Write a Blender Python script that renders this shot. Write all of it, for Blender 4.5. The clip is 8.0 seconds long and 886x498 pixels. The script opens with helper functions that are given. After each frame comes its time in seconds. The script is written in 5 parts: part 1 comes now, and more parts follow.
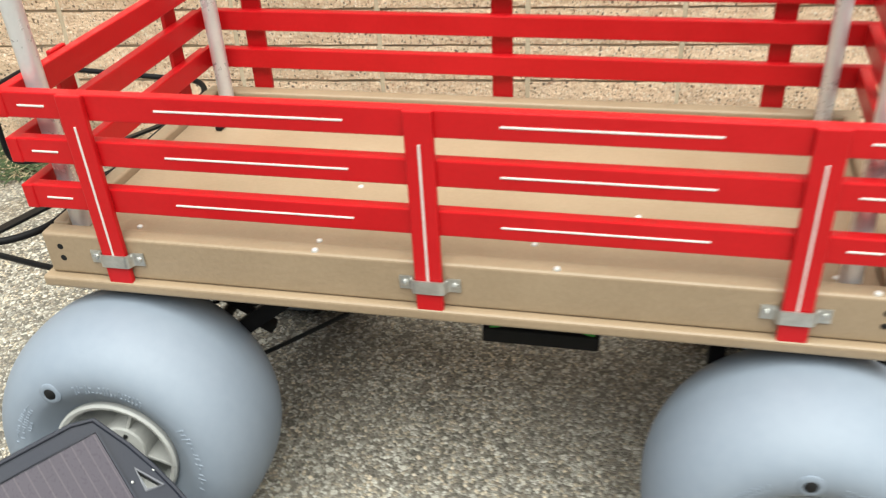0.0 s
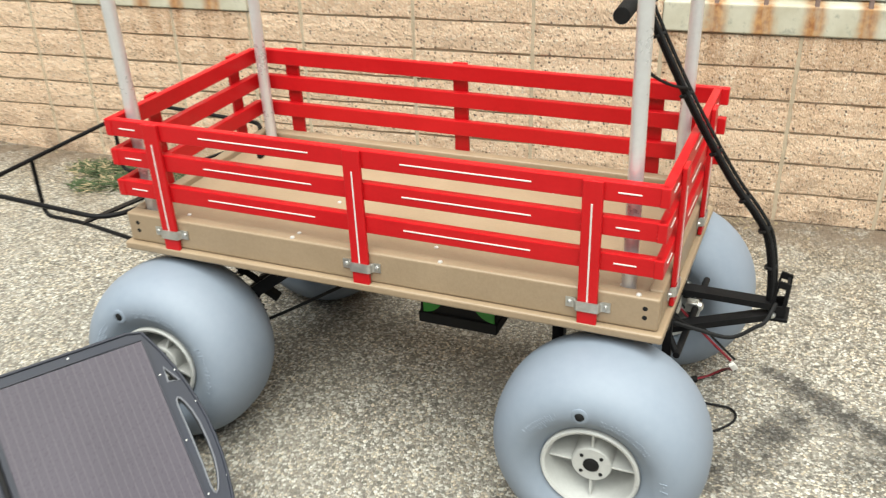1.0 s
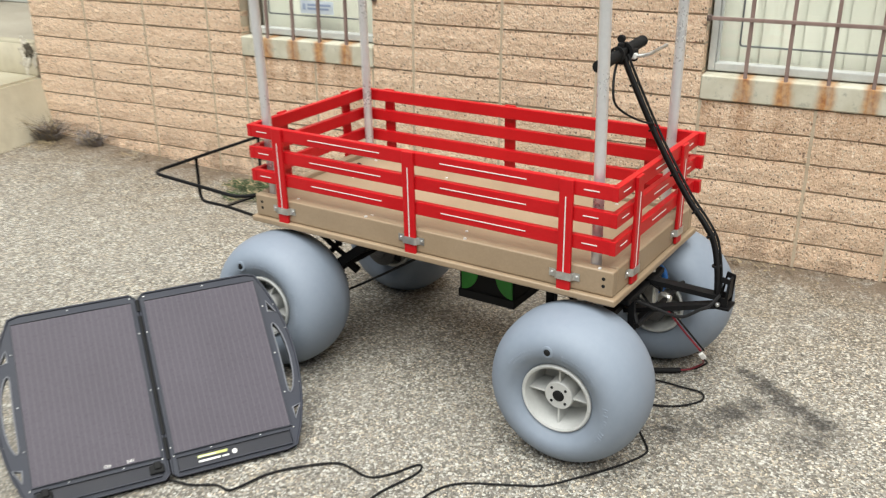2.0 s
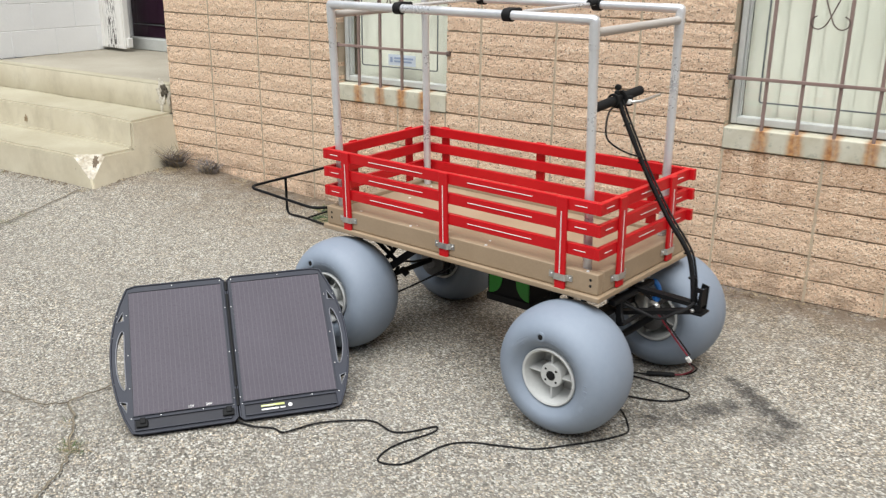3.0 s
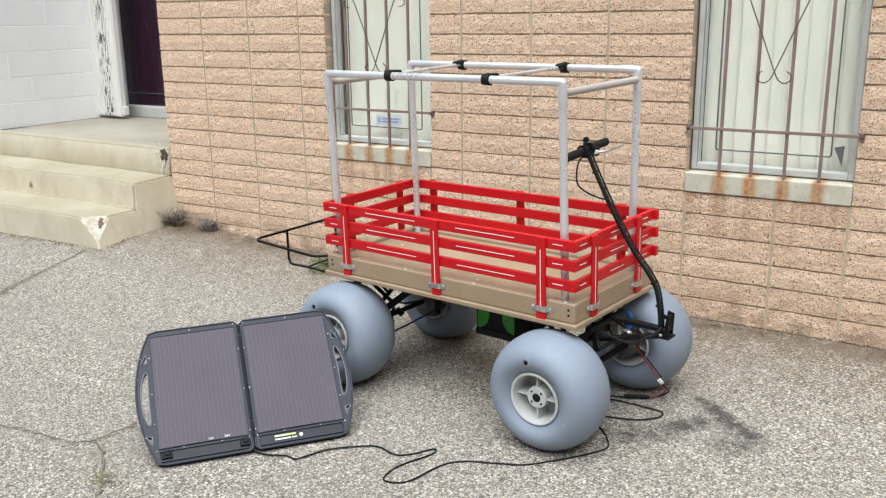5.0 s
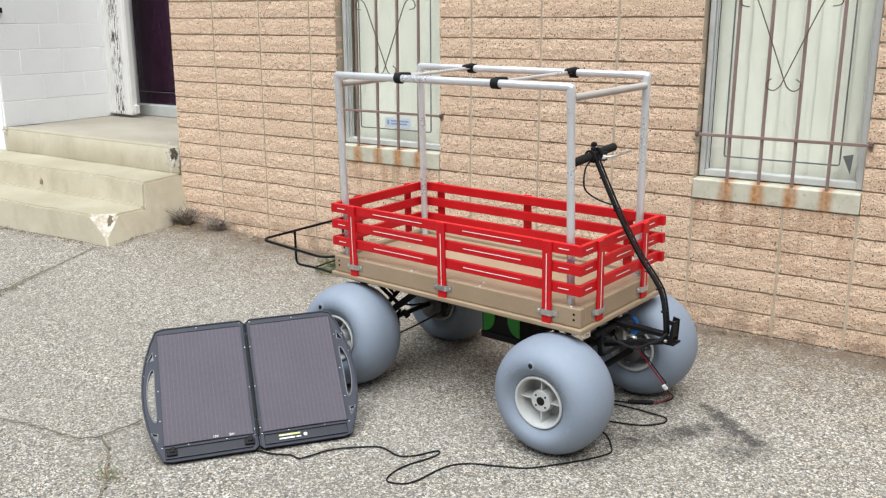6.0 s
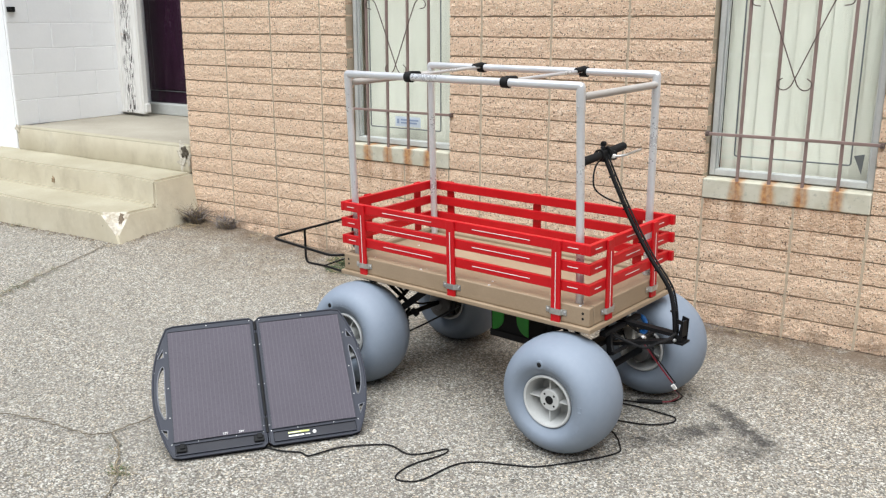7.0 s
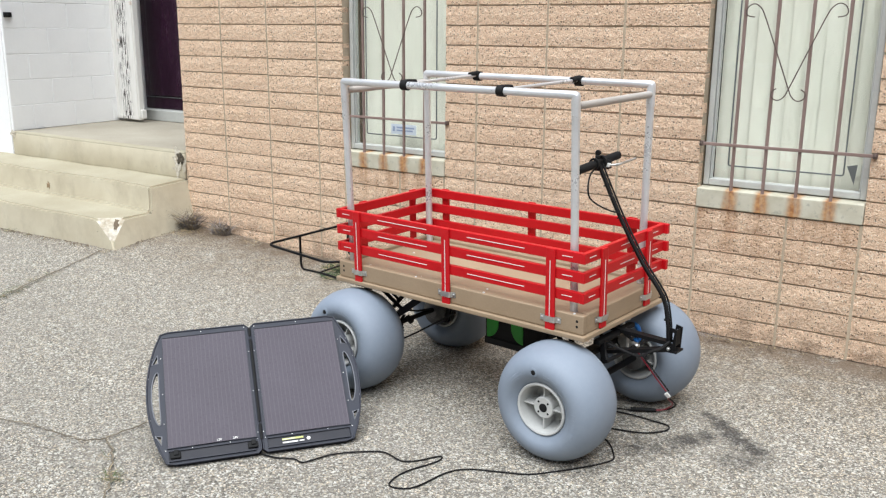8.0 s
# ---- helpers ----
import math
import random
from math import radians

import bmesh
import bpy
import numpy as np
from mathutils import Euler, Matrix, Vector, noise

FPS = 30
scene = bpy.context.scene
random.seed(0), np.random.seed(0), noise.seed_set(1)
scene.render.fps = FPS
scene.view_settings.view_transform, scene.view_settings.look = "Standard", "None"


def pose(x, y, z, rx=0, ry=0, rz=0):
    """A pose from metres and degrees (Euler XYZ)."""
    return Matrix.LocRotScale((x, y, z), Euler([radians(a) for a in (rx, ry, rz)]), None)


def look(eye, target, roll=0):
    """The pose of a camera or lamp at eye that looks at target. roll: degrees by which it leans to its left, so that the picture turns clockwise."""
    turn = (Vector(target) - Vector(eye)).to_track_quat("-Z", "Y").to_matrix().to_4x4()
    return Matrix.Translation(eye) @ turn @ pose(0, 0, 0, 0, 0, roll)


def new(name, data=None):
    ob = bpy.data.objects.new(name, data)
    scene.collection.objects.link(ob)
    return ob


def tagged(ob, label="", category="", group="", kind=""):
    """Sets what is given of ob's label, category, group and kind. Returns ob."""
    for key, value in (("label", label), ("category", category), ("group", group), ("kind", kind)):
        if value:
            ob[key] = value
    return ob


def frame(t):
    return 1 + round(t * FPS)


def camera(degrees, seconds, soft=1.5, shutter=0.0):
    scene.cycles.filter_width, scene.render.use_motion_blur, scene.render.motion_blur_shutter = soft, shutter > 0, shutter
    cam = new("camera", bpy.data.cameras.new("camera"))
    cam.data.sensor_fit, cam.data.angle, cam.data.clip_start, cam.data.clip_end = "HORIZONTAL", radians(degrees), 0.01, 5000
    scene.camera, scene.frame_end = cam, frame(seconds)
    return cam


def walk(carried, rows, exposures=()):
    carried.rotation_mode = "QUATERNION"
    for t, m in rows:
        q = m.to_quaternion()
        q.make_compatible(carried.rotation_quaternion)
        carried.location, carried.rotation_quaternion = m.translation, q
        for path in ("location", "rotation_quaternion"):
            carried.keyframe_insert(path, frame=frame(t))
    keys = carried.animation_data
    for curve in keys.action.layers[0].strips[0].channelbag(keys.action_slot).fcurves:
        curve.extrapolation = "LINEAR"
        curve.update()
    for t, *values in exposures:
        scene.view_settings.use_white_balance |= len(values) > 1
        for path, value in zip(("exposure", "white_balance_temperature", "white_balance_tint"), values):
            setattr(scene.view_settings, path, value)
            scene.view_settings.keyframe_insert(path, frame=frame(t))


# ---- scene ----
cam = camera(52.8, 8.0, 1.25, 0.4)
PATH = [
    (0, (3.233, -2.351, 1.093), (2.987, -0.658, 0.057), -2.8),
    (0.5, (3.453, -2.566, 1.224), (3.116, -0.874, 0.212), -1.4),
    (1, (3.685, -2.838, 1.288), (3.172, -1.137, 0.371), -1.4),
    (1.2, (3.779, -2.939, 1.296), (3.198, -1.239, 0.418), -0.9),
    (2.3, (4.327, -3.521, 1.36), (3.407, -1.89, 0.656), -0.1),
    (2.5, (4.421, -3.591, 1.376), (3.447, -1.981, 0.698), -0.1),
    (3, (4.683, -3.745, 1.365), (3.613, -2.175, 0.742), 0.7),
    (3.5, (4.79, -3.886, 1.388), (3.723, -2.305, 0.789), 0.9),
    (4, (4.803, -4.006, 1.395), (3.772, -2.387, 0.831), 0.3),
    (4.5, (4.807, -4.048, 1.399), (3.78, -2.418, 0.861), -0.5),
    (5, (4.842, -4.037, 1.412), (3.784, -2.416, 0.907), -0.8),
    (6.5, (4.852, -4.047, 1.413), (3.774, -2.438, 0.913), 0.2),
    (7, (4.855, -4.048, 1.41), (3.764, -2.447, 0.911), 0.0),
    (7.5, (4.858, -4.051, 1.412), (3.767, -2.449, 0.921), 0.1),
    (8, (4.86, -4.057, 1.412), (3.777, -2.447, 0.93), 0.4),
]
walk(cam, [(t, look(eye, target, roll)) for t, eye, target, roll in PATH], [(0.0, 0.94, 6450, 1), (1.0, 0.95, 6450, 1), (2.5, 0.57, 6250, 6.5), (3.0, 0.57, 6150, 7), (3.5, 0.65, 6010, 7), (8.0, 0.65, 5950, 7)])

# ---- light ----
world = bpy.data.worlds.new("overcast_sky")
scene.world = world
world.use_nodes = True
wn = world.node_tree.nodes
sky = wn.new("ShaderNodeTexSky")
sky.sky_type = "NISHITA"
sky.sun_disc = False
SUN_UP, SUN_ROUND = radians(69), radians(168)
sky.sun_elevation, sky.sun_rotation = SUN_UP, SUN_ROUND
sky.dust_density, sky.air_density = 4.0, 1.0
wn["Background"].inputs["Strength"].default_value = 0.032
world.node_tree.links.new(sky.outputs["Color"], wn["Background"].inputs["Color"])

sun = new("sun", bpy.data.lights.new("sun", "SUN"))
sun.data.energy, sun.data.angle, sun.data.color = 4.2, radians(70), (1.0, 0.97, 0.93)
sun_way = Vector((math.sin(SUN_ROUND) * math.cos(SUN_UP), math.cos(SUN_ROUND) * math.cos(SUN_UP), math.sin(SUN_UP)))
sun.matrix_world = look(sun_way * 20, (0, 0, 0))


# ---- materials ----
class Nodes:
    """A small helper round one node material."""

    def __init__(self, name):
        self.mat = bpy.data.materials.new(name)
        self.mat.use_nodes = True
        self.tree = self.mat.node_tree
        self.bsdf = self.tree.nodes["Principled BSDF"]

    def node(self, kind, **values):
        n = self.tree.nodes.new("ShaderNode" + kind)
        for key, value in values.items():
            n.inputs[key.replace("_", " ")].default_value = value
        return n

    def link(self, a, b):
        self.tree.links.new(a, b)

    def coords(self, place="object", stretch=(1, 1, 1)):
        if place == "world":
            out = self.node("NewGeometry").outputs["Position"]
        else:
            out = self.node("TexCoord").outputs["Object"]
        if stretch != (1, 1, 1):
            m = self.node("Mapping")
            m.inputs["Scale"].default_value = stretch
            self.link(out, m.inputs["Vector"])
            out = m.outputs["Vector"]
        return out

    def noise(self, vec, scale, detail=4, rough=0.55, warp=0.0):
        n = self.node("TexNoise", Scale=scale, Detail=detail, Roughness=rough, Distortion=warp)
        self.link(vec, n.inputs["Vector"])
        return n.outputs["Fac"]

    def cells(self, vec, scale, feature="F1", rand=1.0):
        n = self.node("TexVoronoi", Scale=scale, Randomness=rand)
        n.feature = feature
        self.link(vec, n.inputs["Vector"])
        return n

    def ramp(self, fac, stops):
        n = self.node("ValToRGB")
        els = n.color_ramp.elements
        while len(els) < len(stops):
            els.new(0.5)
        for el, (pos, col) in zip(els, stops):
            el.position = pos
            el.color = (*col, 1) if len(col) == 3 else col
        self.link(fac, n.inputs["Fac"])
        return n.outputs["Color"]

    def mix(self, fac, a, b, blend="MIX"):
        n = self.node("Mix")
        n.data_type, n.blend_type = "RGBA", blend
        for value, at in ((fac, n.inputs[0]), (a, n.inputs[6]), (b, n.inputs[7])):
            if hasattr(value, "is_output"):
                self.link(value, at)
            elif isinstance(value, (int, float)):
                at.default_value = value
            else:
                at.default_value = (*value, 1)
        return n.outputs[2]

    def math(self, op, a, b=0.0, clamp=False):
        n = self.node("Math")
        n.operation, n.use_clamp = op, clamp
        for value, at in ((a, n.inputs[0]), (b, n.inputs[1])):
            if hasattr(value, "is_output"):
                self.link(value, at)
            else:
                at.default_value = value
        return n.outputs[0]

    def color(self, out):
        self.link(out, self.bsdf.inputs["Base Color"])

    def rough(self, value):
        if hasattr(value, "is_output"):
            self.link(value, self.bsdf.inputs["Roughness"])
        else:
            self.bsdf.inputs["Roughness"].default_value = value

    def bump(self, height, strength=0.4, distance=0.002):
        n = self.node("Bump", Strength=strength, Distance=distance)
        self.link(height, n.inputs["Height"])
        self.link(n.outputs["Normal"], self.bsdf.inputs["Normal"])


def grey(v):
    return (v, v, v)


def plain(name, dark, light, scale=6.0, fine=90.0, rough=0.5, metal=0.0, bump=0.15, depth=0.001, stretch=(1, 1, 1), wear=None):
    """Paint, plastic or metal: two-scale tone, uneven gloss and a fine relief."""
    k = Nodes(name)
    v = k.coords("object", stretch)
    big, small = k.noise(v, scale, 3), k.noise(v, fine, 3)
    tone = k.math("ADD", k.math("MULTIPLY", big, 0.65), k.math("MULTIPLY", small, 0.35))
    col = k.ramp(tone, [(0.3, dark), (0.7, light)])
    if wear:
        spots = k.ramp(k.noise(v, 25.0, 6, 0.7), [(0.66, grey(0)), (0.72, grey(1))])
        col = k.mix(spots, col, wear)
    k.color(col)
    lo, hi = max(rough - 0.1, 0.02), min(rough + 0.12, 1.0)
    k.rough(k.ramp(tone, [(0.3, grey(lo)), (0.7, grey(hi))]))
    k.bsdf.inputs["Metallic"].default_value = metal
    k.bump(small, bump, depth)
    return k.mat


def block_material():
    """Tan split-face concrete block with dark and pale grit."""
    k = Nodes("split_face_block")
    v = k.coords("world")
    base = k.ramp(k.noise(v, 9.0, 5, 0.6), [(0.3, (0.77, 0.515, 0.345)), (0.5, (0.86, 0.612, 0.422)), (0.72, (0.92, 0.695, 0.508))])
    info = k.node("ObjectInfo")
    base = k.mix(0.45, base, k.ramp(info.outputs["Random"], [(0.0, (0.75, 0.515, 0.345)), (0.5, (0.84, 0.60, 0.415)), (1.0, (0.89, 0.66, 0.47))]))
    grain = k.noise(v, 150.0, 5, 0.7)
    base = k.mix(0.40, base, k.ramp(grain, [(0.34, (0.38, 0.215, 0.125)), (0.46, (0.84, 0.59, 0.39)), (0.62, (1.0, 0.85, 0.66))]))
    rag = k.node("VectorMath")
    rag.operation = "MULTIPLY_ADD"
    bend = k.node("TexNoise", Scale=130.0, Detail=2.0)
    k.link(v, bend.inputs["Vector"])
    k.link(bend.outputs["Color"], rag.inputs[0])
    rag.inputs[1].default_value = (0.009, 0.009, 0.009)
    k.link(v, rag.inputs[2])
    grit = k.cells(rag.outputs[0], 80.0)
    pick = k.node("SeparateColor")
    k.link(grit.outputs["Color"], pick.inputs["Color"])
    size = k.math("ADD", k.math("MULTIPLY", pick.outputs[1], 0.34), 0.11)
    inside = k.math("LESS_THAN", grit.outputs["Distance"], size)
    crowd = k.ramp(k.noise(v, 13.0, 4, 0.6), [(0.40, grey(0.10)), (0.62, grey(0.46))])
    dark = k.math("MULTIPLY", inside, k.math("GREATER_THAN", pick.outputs[0], k.math("SUBTRACT", 1.0, crowd)))
    rust = k.math("MULTIPLY", inside, k.math("LESS_THAN", pick.outputs[0], 0.10))
    tiny = k.cells(rag.outputs[0], 210.0)
    fleck = k.node("SeparateColor")
    k.link(tiny.outputs["Color"], fleck.inputs["Color"])
    near = k.math("LESS_THAN", tiny.outputs["Distance"], k.math("ADD", k.math("MULTIPLY", fleck.outputs[1], 0.45), 0.15))
    base = k.mix(k.math("MULTIPLY", k.math("MULTIPLY", near, k.math("GREATER_THAN", fleck.outputs[0], 0.885)), 0.75), base, (0.14, 0.085, 0.06))
    base = k.mix(k.math("MULTIPLY", k.math("MULTIPLY", near, k.math("LESS_THAN", fleck.outputs[0], 0.24)), 0.85), base, (0.97, 0.87, 0.74))
    clump = k.ramp(k.noise(v, 62.0, 4, 0.6), [(0.60, grey(0)), (0.67, grey(0.45))])
    base = k.mix(clump, base, (0.42, 0.27, 0.175))
    base = k.mix(k.math("MULTIPLY", dark, 0.85), base, (0.10, 0.065, 0.05))
    base = k.mix(k.math("MULTIPLY", rust, 0.6), base, (0.33, 0.13, 0.06))
    # rust run-off that has bled down below the two window sills
    place = k.node("SeparateXYZ")
    k.link(v, place.inputs[0])
    streak = k.noise(k.coords("world", (9, 9, 1.2)), 1.6, 4)
    drip = k.math("MULTIPLY", k.ramp(streak, [(0.42, grey(0)), (0.62, grey(1))]), k.ramp(place.outputs[2], [(0.30, grey(0)), (0.60, grey(1)), (0.611, grey(1)), (0.62, grey(0))]))
    spans = None
    for x0, x1 in ((1.42, 2.14), (3.56, 4.27)):
        s = k.math("MULTIPLY", k.math("GREATER_THAN", place.outputs[0], x0), k.math("LESS_THAN", place.outputs[0], x1))
        spans = s if spans is None else k.math("ADD", spans, s)
    base = k.mix(k.math("MULTIPLY", k.math("MULTIPLY", drip, spans), 0.55), base, (0.36, 0.15, 0.045))
    # patchy brown, strongest at the bottom and gone by 0.26 m up
    low_brown = k.math("MULTIPLY", k.ramp(k.noise(v, 7.0, 8, 0.8), [(0.44, grey(0)), (0.56, grey(0.8))]), k.ramp(place.outputs[2], [(0.02, grey(1)), (0.26, grey(0))]))
    base = k.mix(k.math("MULTIPLY", low_brown, 0.8), base, (0.30, 0.205, 0.14))
    k.color(base)
    k.rough(0.92)
    lumps = k.math("MULTIPLY", k.noise(v, 34.0, 6, 0.65), 4.2)
    pits = k.math("SUBTRACT", k.math("ADD", k.math("MULTIPLY", grain, 1.8), lumps), k.math("MULTIPLY", dark, 0.9))
    k.bump(pits, 0.9, 0.0068)
    return k.mat


def ground_material():
    """Worn asphalt with its pale and dark stones laid bare, browner and darker by the wall, with an oil stain."""
    k = Nodes("worn_aggregate_asphalt")
    v = k.coords("world")
    warped = k.node("VectorMath")
    warped.operation = "ADD"
    n = k.node("TexNoise", Scale=60.0, Detail=2.0)
    k.link(v, n.inputs["Vector"])
    sc = k.node("VectorMath")
    sc.operation = "SCALE"
    sc.inputs["Scale"].default_value = 0.006
    k.link(n.outputs["Color"], sc.inputs[0])
    k.link(v, warped.inputs[0])
    k.link(sc.outputs[0], warped.inputs[1])
    w = warped.outputs[0]
    stones = k.cells(w, 172.0)
    pick = k.node("SeparateColor")
    k.link(stones.outputs["Color"], pick.inputs["Color"])
    tone = k.ramp(pick.outputs[0], [(0.0, (0.022, 0.02, 0.017)), (0.24, (0.09, 0.083, 0.071)), (0.44, (0.25, 0.236, 0.201)), (0.66, (0.412, 0.399, 0.352)), (0.86, (0.6, 0.59, 0.533)), (1.0, (0.8, 0.79, 0.736))])
    tone = k.mix(k.ramp(pick.outputs[2], [(0.55, grey(0)), (0.8, grey(0.75))]), tone, k.mix(1.0, tone, (1.12, 0.93, 0.70), "MULTIPLY"))
    gap = k.ramp(k.cells(w, 172.0, "DISTANCE_TO_EDGE").outputs["Distance"], [(0.0, grey(0)), (0.10, grey(1))])
    col = k.mix(k.math("SUBTRACT", 1.0, gap), tone, (0.13, 0.118, 0.10))
    fine = k.noise(v, 420.0, 3, 0.6)
    col = k.mix(0.22, col, k.ramp(fine, [(0.35, (0.14, 0.125, 0.108)), (0.65, (0.70, 0.65, 0.565))]))
    lumps = k.cells(w, 62.0)
    which = k.node("SeparateColor")
    k.link(lumps.outputs["Color"], which.inputs["Color"])
    within = k.math("LESS_THAN", lumps.outputs["Distance"], k.math("ADD", k.math("MULTIPLY", which.outputs[1], 0.3), 0.14))
    col = k.mix(k.math("MULTIPLY", k.math("MULTIPLY", within, k.math("GREATER_THAN", which.outputs[0], 0.74)), 0.8), col, (0.075, 0.07, 0.06))
    col = k.mix(k.math("MULTIPLY", k.math("MULTIPLY", within, k.math("LESS_THAN", which.outputs[0], 0.17)), 0.75), col, (0.72, 0.70, 0.63))
    broad = k.noise(v, 1.7, 6, 0.6)
    col = k.mix(k.ramp(broad, [(0.42, grey(0.0)), (0.68, grey(0.4))]), col, (0.27, 0.25, 0.215))
    # patchy brown tint, stronger towards the wall, multiplied into the ground colour
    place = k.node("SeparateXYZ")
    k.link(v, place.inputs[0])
    wall_tint = k.math("MULTIPLY", k.ramp(k.math("ADD", place.outputs[1], 1.0), [(0.05, grey(0)), (0.85, grey(1))]), k.ramp(k.noise(v, 7.0, 5, 0.65), [(0.34, grey(0.15)), (0.60, grey(0.9))]))
    col = k.mix(k.math("MULTIPLY", wall_tint, 0.9), col, (0.66, 0.56, 0.45), "MULTIPLY")
    mottle = k.noise(v, 42.0, 3, 0.6)
    col = k.mix(0.85, col, k.ramp(mottle, [(0.33, grey(0.84)), (0.5, grey(1.0)), (0.66, grey(1.0))]), "MULTIPLY")
    soil = k.math("MULTIPLY", k.ramp(k.math("ADD", place.outputs[1], 1.0), [(0.78, grey(0)), (0.94, grey(1))]), k.ramp(k.noise(v, 11.0, 6, 0.7), [(0.30, grey(0)), (0.52, grey(1))]))
    col = k.mix(k.math("MULTIPLY", soil, 0.85), col, (0.15, 0.105, 0.07))
    # old oil stain beside the front wheels: a dark streak with fainter lobes
    stain = None
    streak = [(3.925 + 0.035 * i, -0.842 - 0.0275 * i + 0.01 * math.sin(i * 0.9), 0.040 + 0.005 * i, 1.0 - 0.08 * abs(i - 4)) for i in range(8)]
    for x, y, r, deep in streak + [(4.165, -1.09, 0.11, 0.6), (4.12, -1.16, 0.10, 0.4), (3.93, -1.085, 0.085, 0.75), (3.985, -1.02, 0.075, 0.6), (3.89, -1.17, 0.10, 0.55), (3.80, -1.23, 0.11, 0.5), (3.69, -1.27, 0.12, 0.4)]:
        away = k.node("VectorMath")
        away.operation = "DISTANCE"
        k.link(v, away.inputs[0])
        away.inputs[1].default_value = (x, y, -0.038)
        spot = k.math("MULTIPLY", k.math("SUBTRACT", 1.0, k.math("DIVIDE", away.outputs["Value"], r), True), deep)
        stain = spot if stain is None else k.math("MAXIMUM", stain, spot)
    blot = k.math("MULTIPLY", stain, k.ramp(k.noise(v, 19.0, 7, 0.75), [(0.32, grey(0.15)), (0.62, grey(2.0))]))
    col = k.mix(k.ramp(blot, [(0.04, grey(0)), (0.75, grey(0.95))]), col, (0.25, 0.25, 0.26), "MULTIPLY")
    k.color(col)
    k.rough(k.ramp(fine, [(0.3, grey(0.78)), (0.7, grey(0.98))]))
    height = k.math("SUBTRACT", k.math("ADD", gap, k.math("MULTIPLY", pick.outputs[1], 0.5)), k.math("MULTIPLY", stones.outputs["Distance"], 0.8))
    k.bump(height, 0.7, 0.004)
    return k.mat


def concrete_material():
    """Cream-painted concrete with patchy grime and chips, for the steps' upright faces."""
    k = Nodes("painted_step_concrete")
    v = k.coords("world")
    col = k.ramp(k.noise(v, 3.5, 6, 0.6), [(0.3, (0.50, 0.446, 0.328)), (0.55, (0.57, 0.520, 0.395)), (0.75, (0.62, 0.576, 0.455))])
    grime = k.noise(k.coords("world", (2.5, 2.5, 1.5)), 1.8, 6, 0.7)
    col = k.mix(k.ramp(grime, [(0.50, grey(0)), (0.72, grey(0.45))]), col, (0.31, 0.265, 0.19))
    chips = k.ramp(k.noise(v, 22.0, 6, 0.7), [(0.68, grey(0)), (0.73, grey(1))])
    col = k.mix(chips, col, (0.18, 0.16, 0.13))
    k.color(col)
    k.rough(0.85)
    k.bump(k.noise(v, 70.0, 5, 0.65), 0.35, 0.003)
    return k.mat


def peeling_material():
    """White paint that has flaked off in upright slivers down to dark wood."""
    k = Nodes("peeling_white_paint")
    v = k.coords("object", (38, 38, 5.0))
    flake = k.ramp(k.noise(v, 1.6, 6, 0.7, 0.6), [(0.522, grey(0)), (0.537, grey(1))])
    sep = k.node("SeparateXYZ")
    k.link(k.coords("object"), sep.inputs[0])
    middle = k.ramp(sep.outputs[0], [(0.07, grey(0)), (0.12, grey(1)), (0.22, grey(1)), (0.27, grey(0))])
    where = k.math("MULTIPLY", middle, k.ramp(k.noise(k.coords("object"), 6.0, 2), [(0.30, grey(0)), (0.42, grey(1))]))
    col = k.mix(k.math("MULTIPLY", flake, where), k.ramp(k.noise(v, 1.0, 4), [(0.3, (0.76, 0.74, 0.70)), (0.7, (0.86, 0.85, 0.82))]), (0.04, 0.032, 0.028))
    rust = k.ramp(k.noise(k.coords("object", (3, 3, 9)), 1.4, 4), [(0.68, grey(0)), (0.76, grey(0.6))])
    k.color(k.mix(rust, col, (0.55, 0.36, 0.22)))
    k.rough(0.6)
    k.bump(flake, 0.4, -0.003)
    return k.mat


def sill_material():
    """Painted sill with rust runs below each bar of the grille."""
    k = Nodes("rust_streaked_sill")
    v = k.coords("world")
    col = k.ramp(k.noise(v, 12.0, 5), [(0.3, (0.44, 0.41, 0.31)), (0.7, (0.56, 0.54, 0.44))])
    place = k.node("SeparateXYZ")
    k.link(v, place.inputs[0])
    wob = k.math("MULTIPLY", k.math("SUBTRACT", k.noise(v, 14.0, 4), 0.5), 0.035)
    x = k.math("ADD", place.outputs[0], wob)
    near = None
    for bx in (1.571, 1.715, 1.858, 2.0, 3.7065, 3.847, 3.989, 4.134):
        d = k.math("ABSOLUTE", k.math("SUBTRACT", x, bx))
        near = d if near is None else k.math("MINIMUM", near, d)
    run = k.ramp(near, [(0.0, grey(1)), (0.018, grey(0.85)), (0.040, grey(0))])
    run = k.math("MULTIPLY", run, k.ramp(k.noise(k.coords("world", (30, 30, 5)), 1.5, 4), [(0.25, grey(0.45)), (0.6, grey(1))]))
    rustcol = k.ramp(k.noise(v, 60.0, 4), [(0.35, (0.27, 0.10, 0.03)), (0.65, (0.50, 0.25, 0.08))])
    col = k.mix(run, col, rustcol)
    dirt = k.ramp(k.noise(v, 30.0, 6, 0.75), [(0.56, grey(0)), (0.68, grey(0.75))])
    k.color(k.mix(dirt, col, (0.30, 0.30, 0.25)))
    k.rough(0.75)
    k.bump(k.noise(v, 80.0, 4), 0.3, 0.002)
    return k.mat


